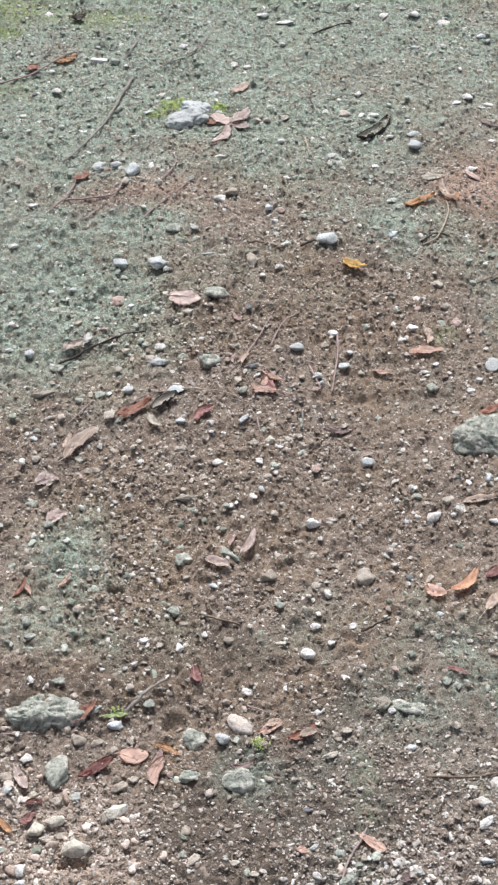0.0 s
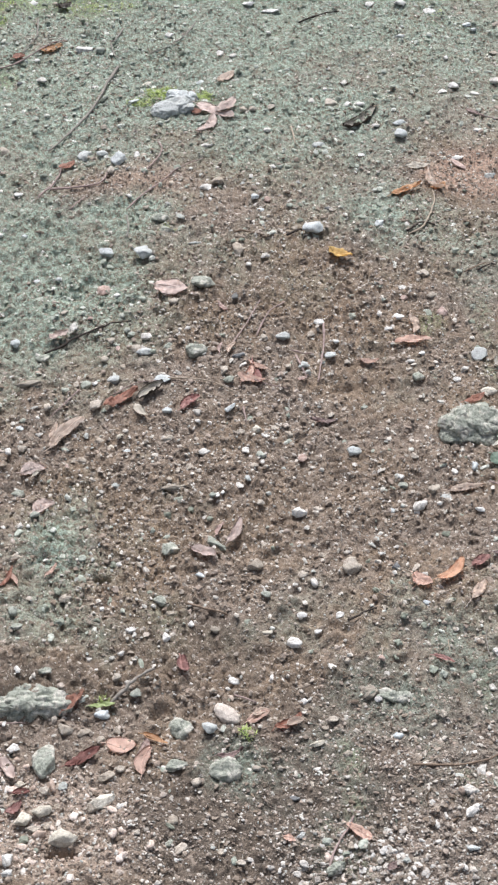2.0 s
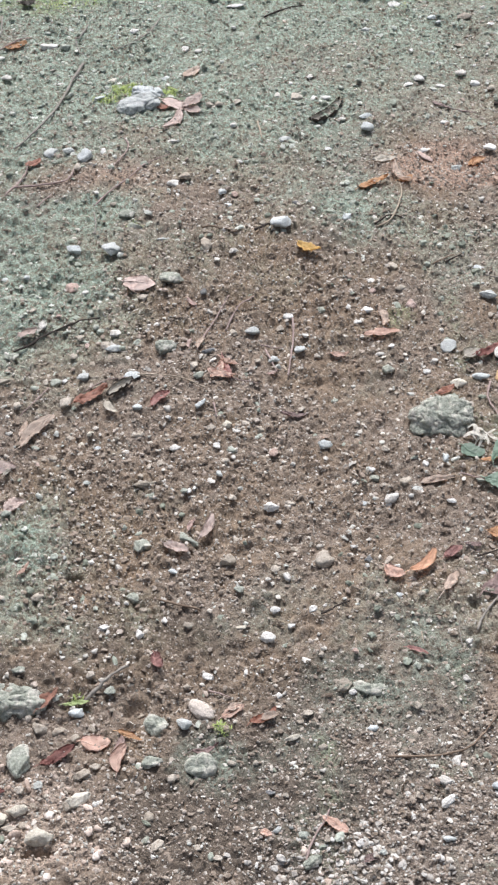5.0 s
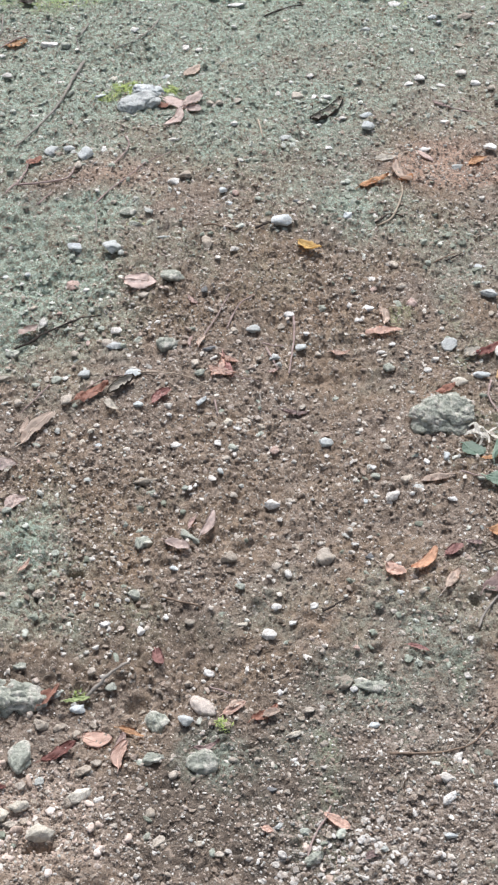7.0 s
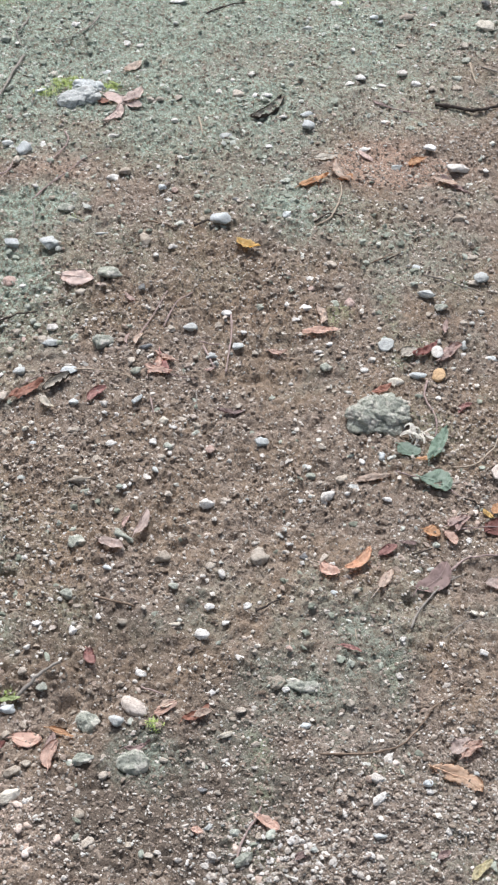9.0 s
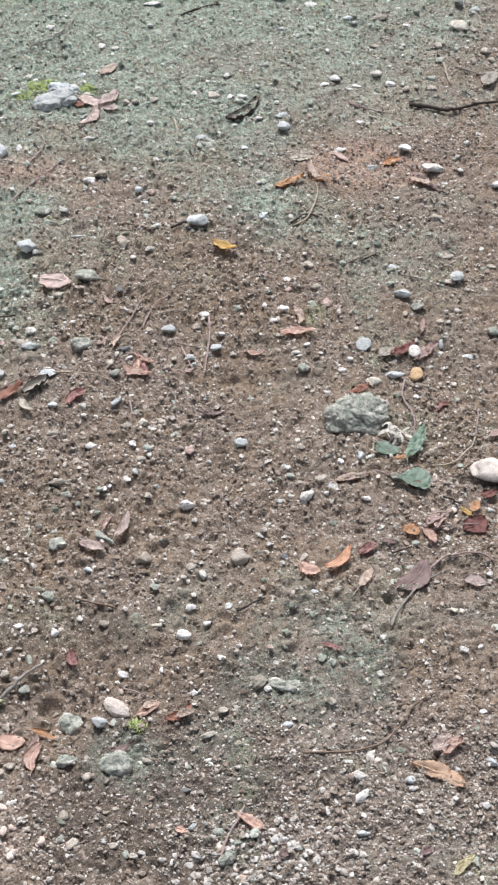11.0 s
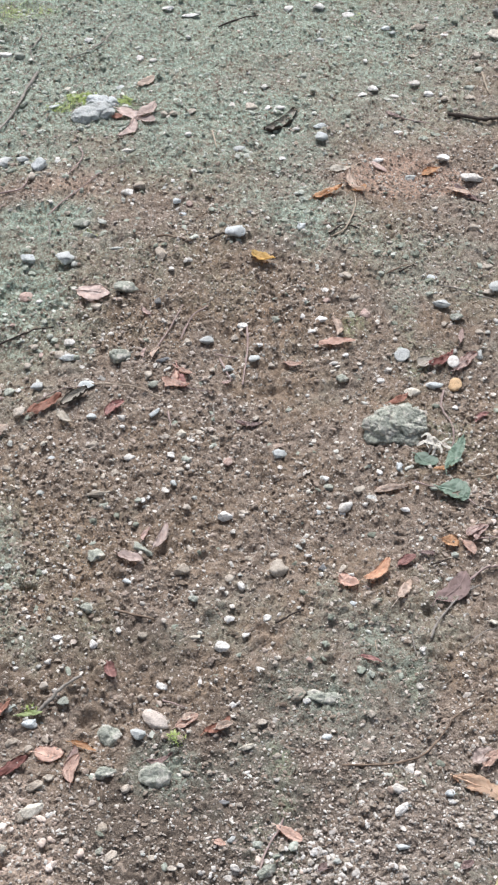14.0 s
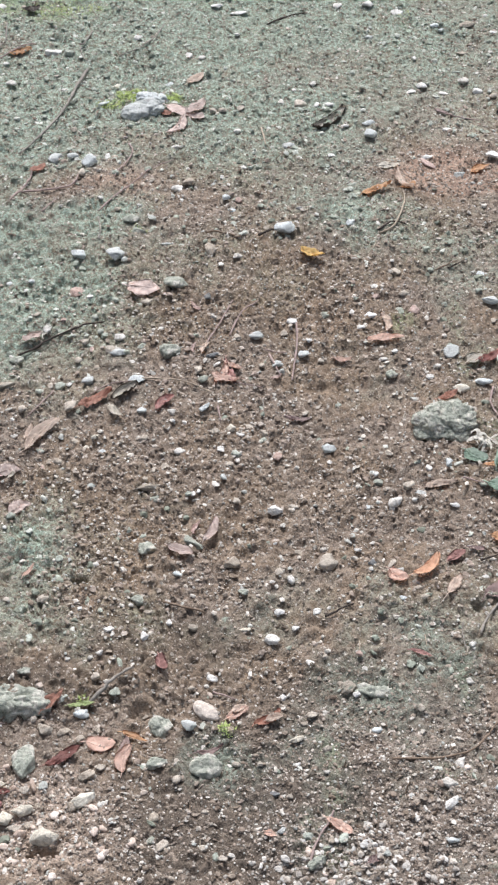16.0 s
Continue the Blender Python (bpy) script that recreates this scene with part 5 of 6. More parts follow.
stone(0.1763, 1.2630, 0.0116, 0.0104, 0.0071, -8, 'W')
stone(0.0818, 1.2593, 0.0136, 0.0111, 0.0077, 22, 'W')
stone(0.1161, 1.2294, 0.0148, 0.0111, 0.0077, -5, 'T')
stone(0.0946, 1.1880, 0.0214, 0.0081, 0.0056, 14, 'Y')
stone(0.1300, 1.1404, 0.0112, 0.0071, 0.0049, -7, 'W')
stone(0.0645, 1.1092, 0.0129, 0.0104, 0.0074, 21, 'D')
stone(0.0832, 1.1060, 0.0079, 0.0070, 0.0049, -4, 'T')
stone(0.2560, 1.2384, 0.0099, 0.0142, 0.0061, -12, 'T')
stone(0.1966, 1.2055, 0.0147, 0.0101, 0.0070, -9, 'B')
stone(0.0488, 1.1555, 0.0080, 0.0083, 0.0050, -2, 'T')
stone(0.0200, 1.1555, 0.0128, 0.0080, 0.0056, -1, 'T')
stone(0.2762, 1.1222, 0.0231, 0.0142, 0.0099, -14, 'W')
stone(0.2934, 1.1512, 0.0145, 0.0193, 0.0090, -14, 'W')
stone(0.2752, 1.0907, 0.0244, 0.0133, 0.0098, 37, 'W')
stone(0.2287, 1.1060, 0.0081, 0.0069, 0.0049, 13, 'W')
stone(0.0708, 1.0560, 0.0135, 0.0084, 0.0060, 20, 'B')
stone(0.1278, 1.0429, 0.0093, 0.0116, 0.0058, -7, 'T')
stone(0.1999, 1.0239, 0.0123, 0.0101, 0.0072, -11, 'T')
stone(0.1099, 1.0127, 0.0308, 0.0162, 0.0119, 34, 'R', knobs=0.3, lumpy=0.16)
stone(0.1020, 1.0490, 0.0155, 0.0102, 0.0072, -6, 'G')
stone(0.2690, 1.0390, 0.0174, 0.0101, 0.0072, 10, 'B')
stone(0.2888, 1.1764, 0.0130, 0.0081, 0.0056, -27, 'W')
stone(0.1321, 1.1767, 0.0129, 0.0108, 0.0075, -6, 'T')
stone(0.1062, 1.2142, 0.0115, 0.0074, 0.0051, -5, 'T')
stone(0.0005, 1.0201, 0.0123, 0.0083, 0.0059, -0, 'T')

# pebbles of the further side
stone(0.5449, 2.9368, 0.0292, 0.0203, 0.0099, 7, 'W')
stone(0.5646, 2.8924, 0.0281, 0.0202, 0.0098, -11, 'W')
stone(0.5987, 2.8733, 0.0223, 0.0213, 0.0108, 27, 'T')
stone(0.6185, 2.8720, 0.0126, 0.0188, 0.0078, -12, 'T')
stone(0.6529, 2.8772, 0.0224, 0.0201, 0.0098, -13, 'T')
stone(0.6574, 2.9192, 0.0227, 0.0205, 0.0099, -13, 'G')
stone(0.5881, 3.2066, 0.0485, 0.0227, 0.0106, 22, 'T')
stone(0.6437, 3.1730, 0.0211, 0.0178, 0.0082, -11, 'W')
stone(0.6372, 3.2600, 0.0123, 0.0185, 0.0076, -11, 'W')
stone(0.7790, 3.2726, 0.0217, 0.0326, 0.0135, -13, 'D')
stone(0.8165, 3.2599, 0.0330, 0.0266, 0.0120, 9, 'B')
stone(0.7940, 3.1508, 0.0151, 0.0206, 0.0094, -14, 'T')
stone(0.7641, 3.1710, 0.0513, 0.0409, 0.0187, -14, 'Y')
stone(0.5552, 2.6291, 0.0314, 0.0237, 0.0122, -12, 'W')
stone(0.5974, 2.5418, 0.0486, 0.0342, 0.0178, -13, 'W')
stone(0.4841, 2.5551, 0.0255, 0.0217, 0.0118, 25, 'B')
stone(0.6536, 2.5404, 0.0129, 0.0155, 0.0080, -14, 'W')
stone(0.7134, 2.4820, 0.0261, 0.0240, 0.0127, 3, 'W')
stone(0.5131, 2.4335, 0.0110, 0.0166, 0.0068, -12, 'W')
stone(0.5742, 2.3696, 0.0317, 0.0208, 0.0113, -4, 'T')
stone(0.4973, 2.3137, 0.0166, 0.0134, 0.0073, -12, 'T')
stone(0.4783, 2.2176, 0.0253, 0.0143, 0.0080, -12, 'B')
stone(0.4744, 2.1236, 0.0366, 0.0211, 0.0120, -13, 'B')
stone(0.5851, 2.1817, 0.0321, 0.0266, 0.0159, 31, 'B')
stone(0.5673, 2.1611, 0.0234, 0.0170, 0.0097, 3, 'T')
stone(0.5781, 2.2418, 0.0224, 0.0128, 0.0072, 12, 'T')
stone(0.6498, 2.2084, 0.0208, 0.0129, 0.0072, -16, 'T')
stone(0.4988, 2.0934, 0.0267, 0.0195, 0.0112, -13, 'R', knobs=0.3, lumpy=0.16)
stone(0.4742, 2.0727, 0.0110, 0.0164, 0.0068, -13, 'T')
stone(0.5653, 2.0774, 0.0133, 0.0135, 0.0077, -15, 'W')
stone(0.5300, 2.0469, 0.0176, 0.0132, 0.0077, -15, 'T')
stone(0.3971, 1.8882, 0.0281, 0.0184, 0.0112, 12, 'Y')
stone(0.4355, 1.9065, 0.0315, 0.0203, 0.0122, -5, 'B')
stone(0.5194, 1.9842, 0.0173, 0.0232, 0.0107, -15, 'B')
stone(0.5607, 1.9519, 0.0259, 0.0170, 0.0100, -16, 'B')
stone(0.6166, 2.0205, 0.0220, 0.0206, 0.0119, -17, 'G')
stone(0.5172, 1.9619, 0.0107, 0.0112, 0.0066, -15, 'W')
stone(0.5123, 1.9171, 0.0106, 0.0110, 0.0066, -15, 'T')
stone(0.4571, 1.8444, 0.0102, 0.0105, 0.0063, -14, 'W')
stone(0.5214, 1.6017, 0.0076, 0.0085, 0.0047, -18, 'W')
stone(0.5262, 1.5835, 0.0157, 0.0091, 0.0059, -40, 'B')
stone(0.3721, 1.4685, 0.0132, 0.0084, 0.0056, 13, 'W')
stone(0.4541, 1.5283, 0.0092, 0.0105, 0.0057, -17, 'W')
stone(0.4082, 1.5209, 0.0154, 0.0108, 0.0071, 13, 'G')
stone(0.5010, 1.4547, 0.0108, 0.0097, 0.0063, -19, 'W')
stone(0.4376, 1.3888, 0.0123, 0.0093, 0.0061, -17, 'Y')
stone(0.4488, 1.3863, 0.0088, 0.0097, 0.0055, -18, 'Y')
stone(0.3363, 1.3449, 0.0135, 0.0085, 0.0060, 35, 'W')
stone(0.3862, 1.3346, 0.0086, 0.0080, 0.0053, -16, 'W')
stone(0.3236, 1.2809, 0.0151, 0.0094, 0.0065, -46, 'W')
stone(0.3368, 1.1134, 0.0147, 0.0114, 0.0081, 8, 'B')
stone(0.3373, 1.1034, 0.0112, 0.0080, 0.0056, -17, 'W')
stone(0.3975, 1.1240, 0.0097, 0.0072, 0.0050, -19, 'B')
stone(0.4416, 1.1338, 0.0163, 0.0119, 0.0082, -21, 'B')
stone(0.4215, 1.0739, 0.0134, 0.0104, 0.0074, -57, 'W')
stone(0.3511, 1.0452, 0.0163, 0.0080, 0.0061, -84, 'W')
stone(0.3236, 0.9948, 0.0133, 0.0073, 0.0054, -64, 'W')
stone(0.4240, 1.2023, 0.0105, 0.0082, 0.0058, 18, 'T')
stone(0.4469, 1.2158, 0.0134, 0.0074, 0.0052, 17, 'W')
stone(0.4378, 1.1221, 0.0098, 0.0082, 0.0057, -21, 'T')
stone(0.4384, 1.3172, 0.0137, 0.0100, 0.0067, -18, 'W')
stone(0.8014, 3.0510, 0.0266, 0.0294, 0.0137, -15, 'T')
stone(0.8043, 3.0041, 0.0204, 0.0217, 0.0102, -15, 'T')
stone(0.7641, 2.9913, 0.0203, 0.0191, 0.0090, -14, 'T')
stone(0.6910, 2.9970, 0.0231, 0.0236, 0.0112, -13, 'G')
stone(0.6966, 3.0648, 0.0207, 0.0220, 0.0103, -13, 'T')
stone(0.5591, 3.0692, 0.0294, 0.0194, 0.0091, -10, 'T')
stone(0.3962, 1.6571, 0.0133, 0.0105, 0.0066, -13, 'G')
stone(0.4935, 1.4290, 0.0090, 0.0075, 0.0049, -19, 'T')
stone(0.4748, 1.9684, 0.0202, 0.0303, 0.0065, -14, 'W', lumpy=0.02, cuts=0, sink=1.7, label='round flat bright white pebble among dry leaves')
# amber disc is a seed-like thing, only built and named as a pebble
stone(0.4667, 1.9020, 0.0225, 0.0340, 0.0110, -20, 'A', lumpy=0.12, cuts=2, sink=0.8, label='rounded pale amber disc lying among dry leaves')

# fallen leaves
leaf(-0.0611, 2.8161, 0.0707, 0.0386, -46, 'blush', fold=0.2, curl=0.15)
leaf(-0.0599, 2.7493, 0.0800, 0.0254, -118, 'blush', curl=0.2)
leaf(-0.0198, 2.8221, 0.0676, 0.0313, 54, 'blush', fold=0.5)
leaf(-0.0221, 2.7922, 0.0343, 0.0309, -15, 'blush')
leaf(-0.0214, 2.9531, 0.0572, 0.0248, 53, 'tan', fold=0.3)
leaf(0.3131, 2.5057, 0.0750, 0.0227, 35, 'orange', curl=0.35, fold=0.4)
leaf(0.3702, 2.5338, 0.0883, 0.0203, -75, 'tan', curl=0.4)
leaf(0.3798, 2.5104, 0.0341, 0.0177, 30, 'orange', curl=0.4)
leaf(0.3478, 2.5842, 0.0509, 0.0281, 12, 'pale')
leaf(0.1814, 2.2838, 0.0474, 0.0296, -32, 'yellow', fold=0.5, curl=0.35, stalk=0.1)
leaf(-0.1163, 2.1935, 0.0600, 0.0420, -12, 'blush', fold=0.08, curl=0.06, blunt=1.2, roll=14, lift=0.012)
leaf(-0.2958, 2.0286, 0.0380, 0.0226, 32, 'blush', curl=0.4, fold=0.5)
leaf(0.0198, 1.9232, 0.0488, 0.0210, 162, 'salmon', curl=0.4)
leaf(0.0254, 1.9460, 0.0640, 0.0127, -76, 'red', fold=0.4)
leaf(0.0154, 1.9282, 0.0515, 0.0144, 65, 'salmon', curl=0.4)
leaf(0.0301, 1.9528, 0.0408, 0.0119, 142, 'salmon', fold=0.4)
leaf(-0.1850, 1.8729, 0.0646, 0.0194, 35, 'rust', curl=0.3, fold=0.3)
leaf(-0.1538, 1.8483, 0.0367, 0.0168, -56, 'pale', fold=0.5, lift=0.005)
leaf(-0.0781, 1.8627, 0.0432, 0.0189, 48, 'red', fold=0.3)
leaf(-0.2683, 1.7893, 0.0880, 0.0240, 58, 'tan', fold=0.25, curl=0.1, blunt=1.2, label='long stiff pale tan leaf lying on the soil')
leaf(-0.2851, 1.8007, 0.0371, 0.0098, 75, 'tan', curl=0.3)
leaf(-0.3076, 1.7098, 0.0400, 0.0240, 17, 'blush', curl=0.1, fold=0.1, roll=14)
leaf(-0.3013, 1.6954, 0.0184, 0.0081, 59, 'pale')
leaf(-0.2840, 1.6242, 0.0380, 0.0230, 30, 'blush', curl=0.1, fold=0.1, roll=14)
leaf(-0.2595, 1.4912, 0.0283, 0.0072, 60, 'salmon', curl=0.4)
leaf(-0.3180, 1.4791, 0.0425, 0.0073, 70, 'rust', curl=0.3)
leaf(-0.3099, 1.4753, 0.0327, 0.0076, 129, 'salmon', fold=0.4)
leaf(-0.0482, 1.5323, 0.0405, 0.0240, -26, 'blush', curl=0.5, fold=0.5, lift=0.006)
leaf(-0.0045, 1.5645, 0.0561, 0.0150, 70, 'blush', fold=0.3)
leaf(-0.0299, 1.5776, 0.0296, 0.0081, 67, 'pink')
leaf(-0.0314, 2.0019, 0.0284, 0.0058, 79, 'pink')
leaf(-0.0147, 2.0075, 0.0318, 0.0107, 66, 'tan', fold=0.5)
leaf(0.2877, 2.0293, 0.0660, 0.0174, 7, 'salmon', fold=0.4, curl=0.2)
leaf(0.2973, 2.0723, 0.0560, 0.0170, -85, 'tan', fold=0.3)
leaf(0.2119, 1.9632, 0.0332, 0.0140, -2, 'salmon')
leaf(0.3740, 1.8727, 0.0400, 0.0144, 30, 'rust', curl=0.3, lift=0.006)
leaf(0.3336, 1.6664, 0.0558, 0.0179, 10, 'tan', fold=0.2, curl=0.1, stalk=0.3)
leaf(0.2491, 1.4678, 0.0324, 0.0264, -37, 'salmon', fold=0.4, curl=0.3)
leaf(0.2937, 1.4871, 0.0554, 0.0185, 43, 'peach', curl=0.5, fold=0.4, lift=0.004)
leaf(0.3274, 1.4569, 0.0420, 0.0166, 59, 'tan', fold=0.2, stalk=0.6)
leaf(0.3374, 1.5142, 0.0350, 0.0157, 35, 'red')
leaf(-0.0757, 1.3195, 0.0300, 0.0160, -70, 'red', curl=0.5, fold=0.6)
leaf(-0.2111, 1.2555, 0.0436, 0.0171, 53, 'rust', fold=0.4, curl=0.2)
leaf(-0.1477, 1.1899, 0.0393, 0.0291, -8, 'salmon', curl=0.1, fold=0.1)
leaf(-0.1198, 1.1677, 0.0451, 0.0185, 77, 'salmon', fold=0.2, blunt=1.3)
leaf(-0.1044, 1.1979, 0.0373, 0.0084, -28, 'orange', curl=0.3)
leaf(-0.1913, 1.1670, 0.0511, 0.0161, 34, 'wine', curl=0.4, fold=0.3)
leaf(-0.2839, 1.1560, 0.0397, 0.0153, -61, 'blush')
leaf(0.0623, 1.2224, 0.0426, 0.0151, 33, 'rust', fold=0.4, curl=0.2)
leaf(0.0688, 1.2295, 0.0241, 0.0124, 20, 'tan', fold=0.5, lift=0.006)
leaf(0.0216, 1.2354, 0.0349, 0.0149, 32, 'salmon', curl=0.3)
leaf(0.0259, 1.2420, 0.0232, 0.0138, 24, 'tan', fold=0.4, lift=0.005)
leaf(-0.0109, 1.1774, 0.0364, 0.0097, 19, 'mauve', curl=0.2)
leaf(0.1395, 1.0631, 0.0381, 0.0146, -41, 'salmon', fold=0.3)
leaf(0.0576, 1.0532, 0.0156, 0.0090, -25, 'salmon')
leaf(-0.2948, 1.0879, 0.0356, 0.0093, -48, 'orange', curl=0.4)
leaf(0.2673, 1.3318, 0.0305, 0.0075, -26, 'red')
leaf(0.1312, 1.8146, 0.0431, 0.0115, -12, 'mauve', curl=0.2)
leaf(-0.4677, 3.0296, 0.0280, 0.0252, 25, 'rust', curl=0.3)
leaf(-0.4043, 3.0923, 0.0519, 0.0271, 25, 'orange', curl=0.3)
leaf(-0.3282, 2.5930, 0.0371, 0.0238, 41, 'rust', curl=0.3)
leaf(-0.0266, 2.1258, 0.0298, 0.0096, -59, 'pink')
leaf(-0.3943, 3.3023, 0.0388, 0.0350, 21, 'dark', curl=0.5, fold=0.5)
leaf(-0.1741, 1.2523, 0.0340, 0.0096, 8, 'lime', fold=0.2)
leaf(0.1748, 1.7661, 0.0191, 0.0089, 10, 'tan', curl=0.3)
leaf(-0.0840, 2.8104, 0.0268, 0.0229, -39, 'rust', curl=0.3)

# leaves of the further side
leaf(0.3925, 1.7211, 0.0399, 0.0343, -42, 'green', blunt=1.3, fold=0.3, curl=0.15, lift=0.006)
leaf(0.4252, 1.6477, 0.0500, 0.0430, -32, 'green', blunt=1.3, fold=0.3, curl=0.15, lift=0.005)
leaf(0.4435, 1.7383, 0.0831, 0.0207, 62, 'green', blunt=1.1, fold=0.4, curl=0.2, lift=0.008)
leaf(0.4179, 1.7061, 0.0283, 0.0088, 6, 'orange')
leaf(0.4581, 1.9699, 0.0583, 0.0170, 37, 'wine', curl=0.3)
leaf(0.4920, 1.9616, 0.0660, 0.0215, 44, 'pink', fold=0.3)
leaf(0.4278, 1.9703, 0.0336, 0.0302, 31, 'pale')
leaf(0.4990, 2.0371, 0.0391, 0.0099, 76, 'pink')
leaf(0.4039, 1.5455, 0.0265, 0.0238, -33, 'orange', blunt=1.3, fold=0.3)
leaf(0.4303, 1.5354, 0.0321, 0.0169, -67, 'salmon', fold=0.4)
leaf(0.4972, 1.5493, 0.0424, 0.0370, 32, 'wine', curl=0.25, blunt=1.3)
leaf(0.4898, 1.5804, 0.0216, 0.0108, 122, 'yellow')
leaf(0.4486, 1.5658, 0.0391, 0.0135, 51, 'pink')
leaf(0.3955, 1.4481, 0.0719, 0.0349, 45, 'mauve', fold=0.1, blunt=1.2)
leaf(0.4769, 1.4376, 0.0314, 0.0223, -19, 'blush', curl=0.2, fold=0.3)
leaf(0.5327, 1.6241, 0.0280, 0.0164, 20, 'wine', curl=0.3)
leaf(0.3864, 1.1673, 0.0354, 0.0224, 40, 'blush', fold=0.3, blunt=1.3, curl=0.1)
leaf(0.3943, 1.1659, 0.0363, 0.0185, 38, 'salmon', fold=0.3, blunt=1.2)
leaf(0.3741, 1.1228, 0.0720, 0.0310, -32, 'apricot', saw=0.30, fold=0.08, curl=0.05, stalk=0.05, lift=0.005, label='broad saw-edged orange leaf with a dark spot')
leaf(0.3793, 0.9935, 0.0376, 0.0117, 42, 'cream')
leaf(0.5209, 2.5733, 0.0501, 0.0199, 37, 'orange')
leaf(0.5824, 2.4844, 0.0820, 0.0153, -55, 'mauve', curl=0.2, fold=0.4)
leaf(0.5702, 2.5098, 0.0557, 0.0197, -29, 'tan', fold=0.4, lift=0.006)
leaf(0.7842, 2.9161, 0.0748, 0.0377, 48, 'pale', curl=0.2)
leaf(0.3397, 1.0112, 0.0189, 0.0105, 33, 'mauve')
leaf(0.1767, 1.0159, 0.0200, 0.0109, 14, 'mauve')
leaf(0.4935, 1.8235, 0.0342, 0.0116, 42, 'red')
leaf(0.5707, 1.7547, 0.0327, 0.0135, 31, 'pink')
leaf(0.3573, 1.1369, 0.0085, 0.0065, 34, 'dark', stalk=0, lift=0.004, label='dark rotted spot fragment on an orange leaf', name='leaf_fragment', fold=0.05, curl=0, blunt=1.4)

leaf(-0.2740, 2.0570, 0.0340, 0.0140, 78, 'white', fold=0.6, curl=0.3, lift=0.004)
leaf(-0.2680, 1.0980, 0.0240, 0.0130, 40, 'red', curl=0.3)
leaf(-0.2630, 1.1240, 0.0220, 0.0090, 5, 'wine', fold=0.3)
leaf(0.1020, 1.9220, 0.0180, 0.0070, 20, 'pink', curl=0.3)
leaf(-0.1170, 1.1850, 0.0300, 0.0140, 70, 'pink', curl=0.4)
leaf(0.4290, 1.6410, 0.0300, 0.0080, 10, 'tan', fold=0.4)
leaf(0.4430, 1.5750, 0.0380, 0.0180, 30, 'pink', fold=0.1, curl=0.05)
leaf(0.5030, 1.5860, 0.0260, 0.0150, 60, 'orange', curl=0.3)
leaf(0.3670, 1.5240, 0.0240, 0.0110, -10, 'mauve', curl=0.2)

# curled bark
rolled([(0.2129, 2.7462), (0.2337, 2.7695), (0.2607, 2.7995), (0.2848, 2.8480)], 0.0105, "bark_strip", "outer_bark", "inner_bark", "curled strip of bark, pale inside, lower shadow coloured onto its outside", "bark")
rolled([(-0.1590, 1.8718), (-0.1451, 1.8932), (-0.1322, 1.9057), (-0.1196, 1.9078)], 0.0080, "curled_leaf", "outer_side", "inner_side", "tightly curled blackish leaf with a pale underside", "leaf")

# twigs
twig([(-0.2544, 2.9991), (-0.2734, 2.9183), (-0.2820, 2.8695), (-0.3001, 2.7956), (-0.3345, 2.7201), (-0.3683, 2.6373)], 0.0028, 'grey')
twig([(-0.2515, 3.1713), (-0.2679, 3.1255), (-0.2754, 3.1049), (-0.2632, 3.0521), (-0.2484, 3.0445)], 0.0016, 'grey')
twig([(-0.0929, 3.2115), (-0.1130, 3.1460), (-0.1428, 3.1038), (-0.1905, 3.0634)], 0.0016, 'grey')
twig([(-0.4476, 3.2376), (-0.4421, 3.1513), (-0.4532, 3.1127), (-0.4626, 3.0598)], 0.0015, 'grey')
twig([(-0.5357, 2.9799), (-0.4907, 3.0052), (-0.4583, 3.0431), (-0.4153, 3.0970), (-0.3793, 3.1133)], 0.0019, 'mauve')
twig([(-0.3742, 2.4753), (-0.3511, 2.5120), (-0.3392, 2.5473), (-0.3382, 2.5926)], 0.0018, 'mauve')
twig([(-0.3529, 2.4964), (-0.3003, 2.5058), (-0.2690, 2.5161), (-0.2545, 2.5410), (-0.2481, 2.5747)], 0.0018, 'mauve')
twig([(-0.3096, 2.4282), (-0.2870, 2.4715)], 0.0014, 'mauve')
twig([(-0.1573, 2.6800), (-0.1484, 2.6501), (-0.1547, 2.6108), (-0.1700, 2.5789), (-0.1817, 2.5530)], 0.0015, 'mauve')
twig([(-0.2053, 2.4308), (-0.1814, 2.4781), (-0.1460, 2.5257), (-0.1102, 2.5866), (-0.0669, 2.6148)], 0.0014, 'mauve')
twig([(-0.2039, 2.4050), (-0.1983, 2.3574), (-0.1999, 2.3290)], 0.0012, 'grey')
twig([(-0.0065, 2.3484), (0.0294, 2.3445), (0.0547, 2.3331)], 0.0015, 'brown')
twig([(0.0883, 2.3351), (0.1163, 2.3492)], 0.0024, 'dark')
twig([(0.3071, 2.3390), (0.3392, 2.3766), (0.3595, 2.4251), (0.3676, 2.4749), (0.3619, 2.5363), (0.3440, 2.5427)], 0.0015, 'pale')
twig([(0.3053, 2.3436), (0.3337, 2.3731), (0.3597, 2.3767)], 0.0017, 'dark')
twig([(-0.0110, 2.0123), (0.0126, 2.0681), (0.0369, 2.1268)], 0.0012, 'mauve')
twig([(0.0291, 2.0278), (0.0508, 2.0945), (0.0803, 2.1408)], 0.0013, 'mauve')
twig([(0.1420, 2.0679), (0.1405, 2.0153), (0.1336, 1.9617), (0.1265, 1.9112)], 0.0017, 'mauve')
twig([(0.0859, 1.9908), (0.1043, 1.9868), (0.1226, 1.9868)], 0.0012, 'mauve')
twig([(0.0929, 1.9755), (0.1091, 1.9215)], 0.0015, 'mauve')
twig([(0.1206, 1.9363), (0.1250, 1.9261)], 0.0015, 'pale')
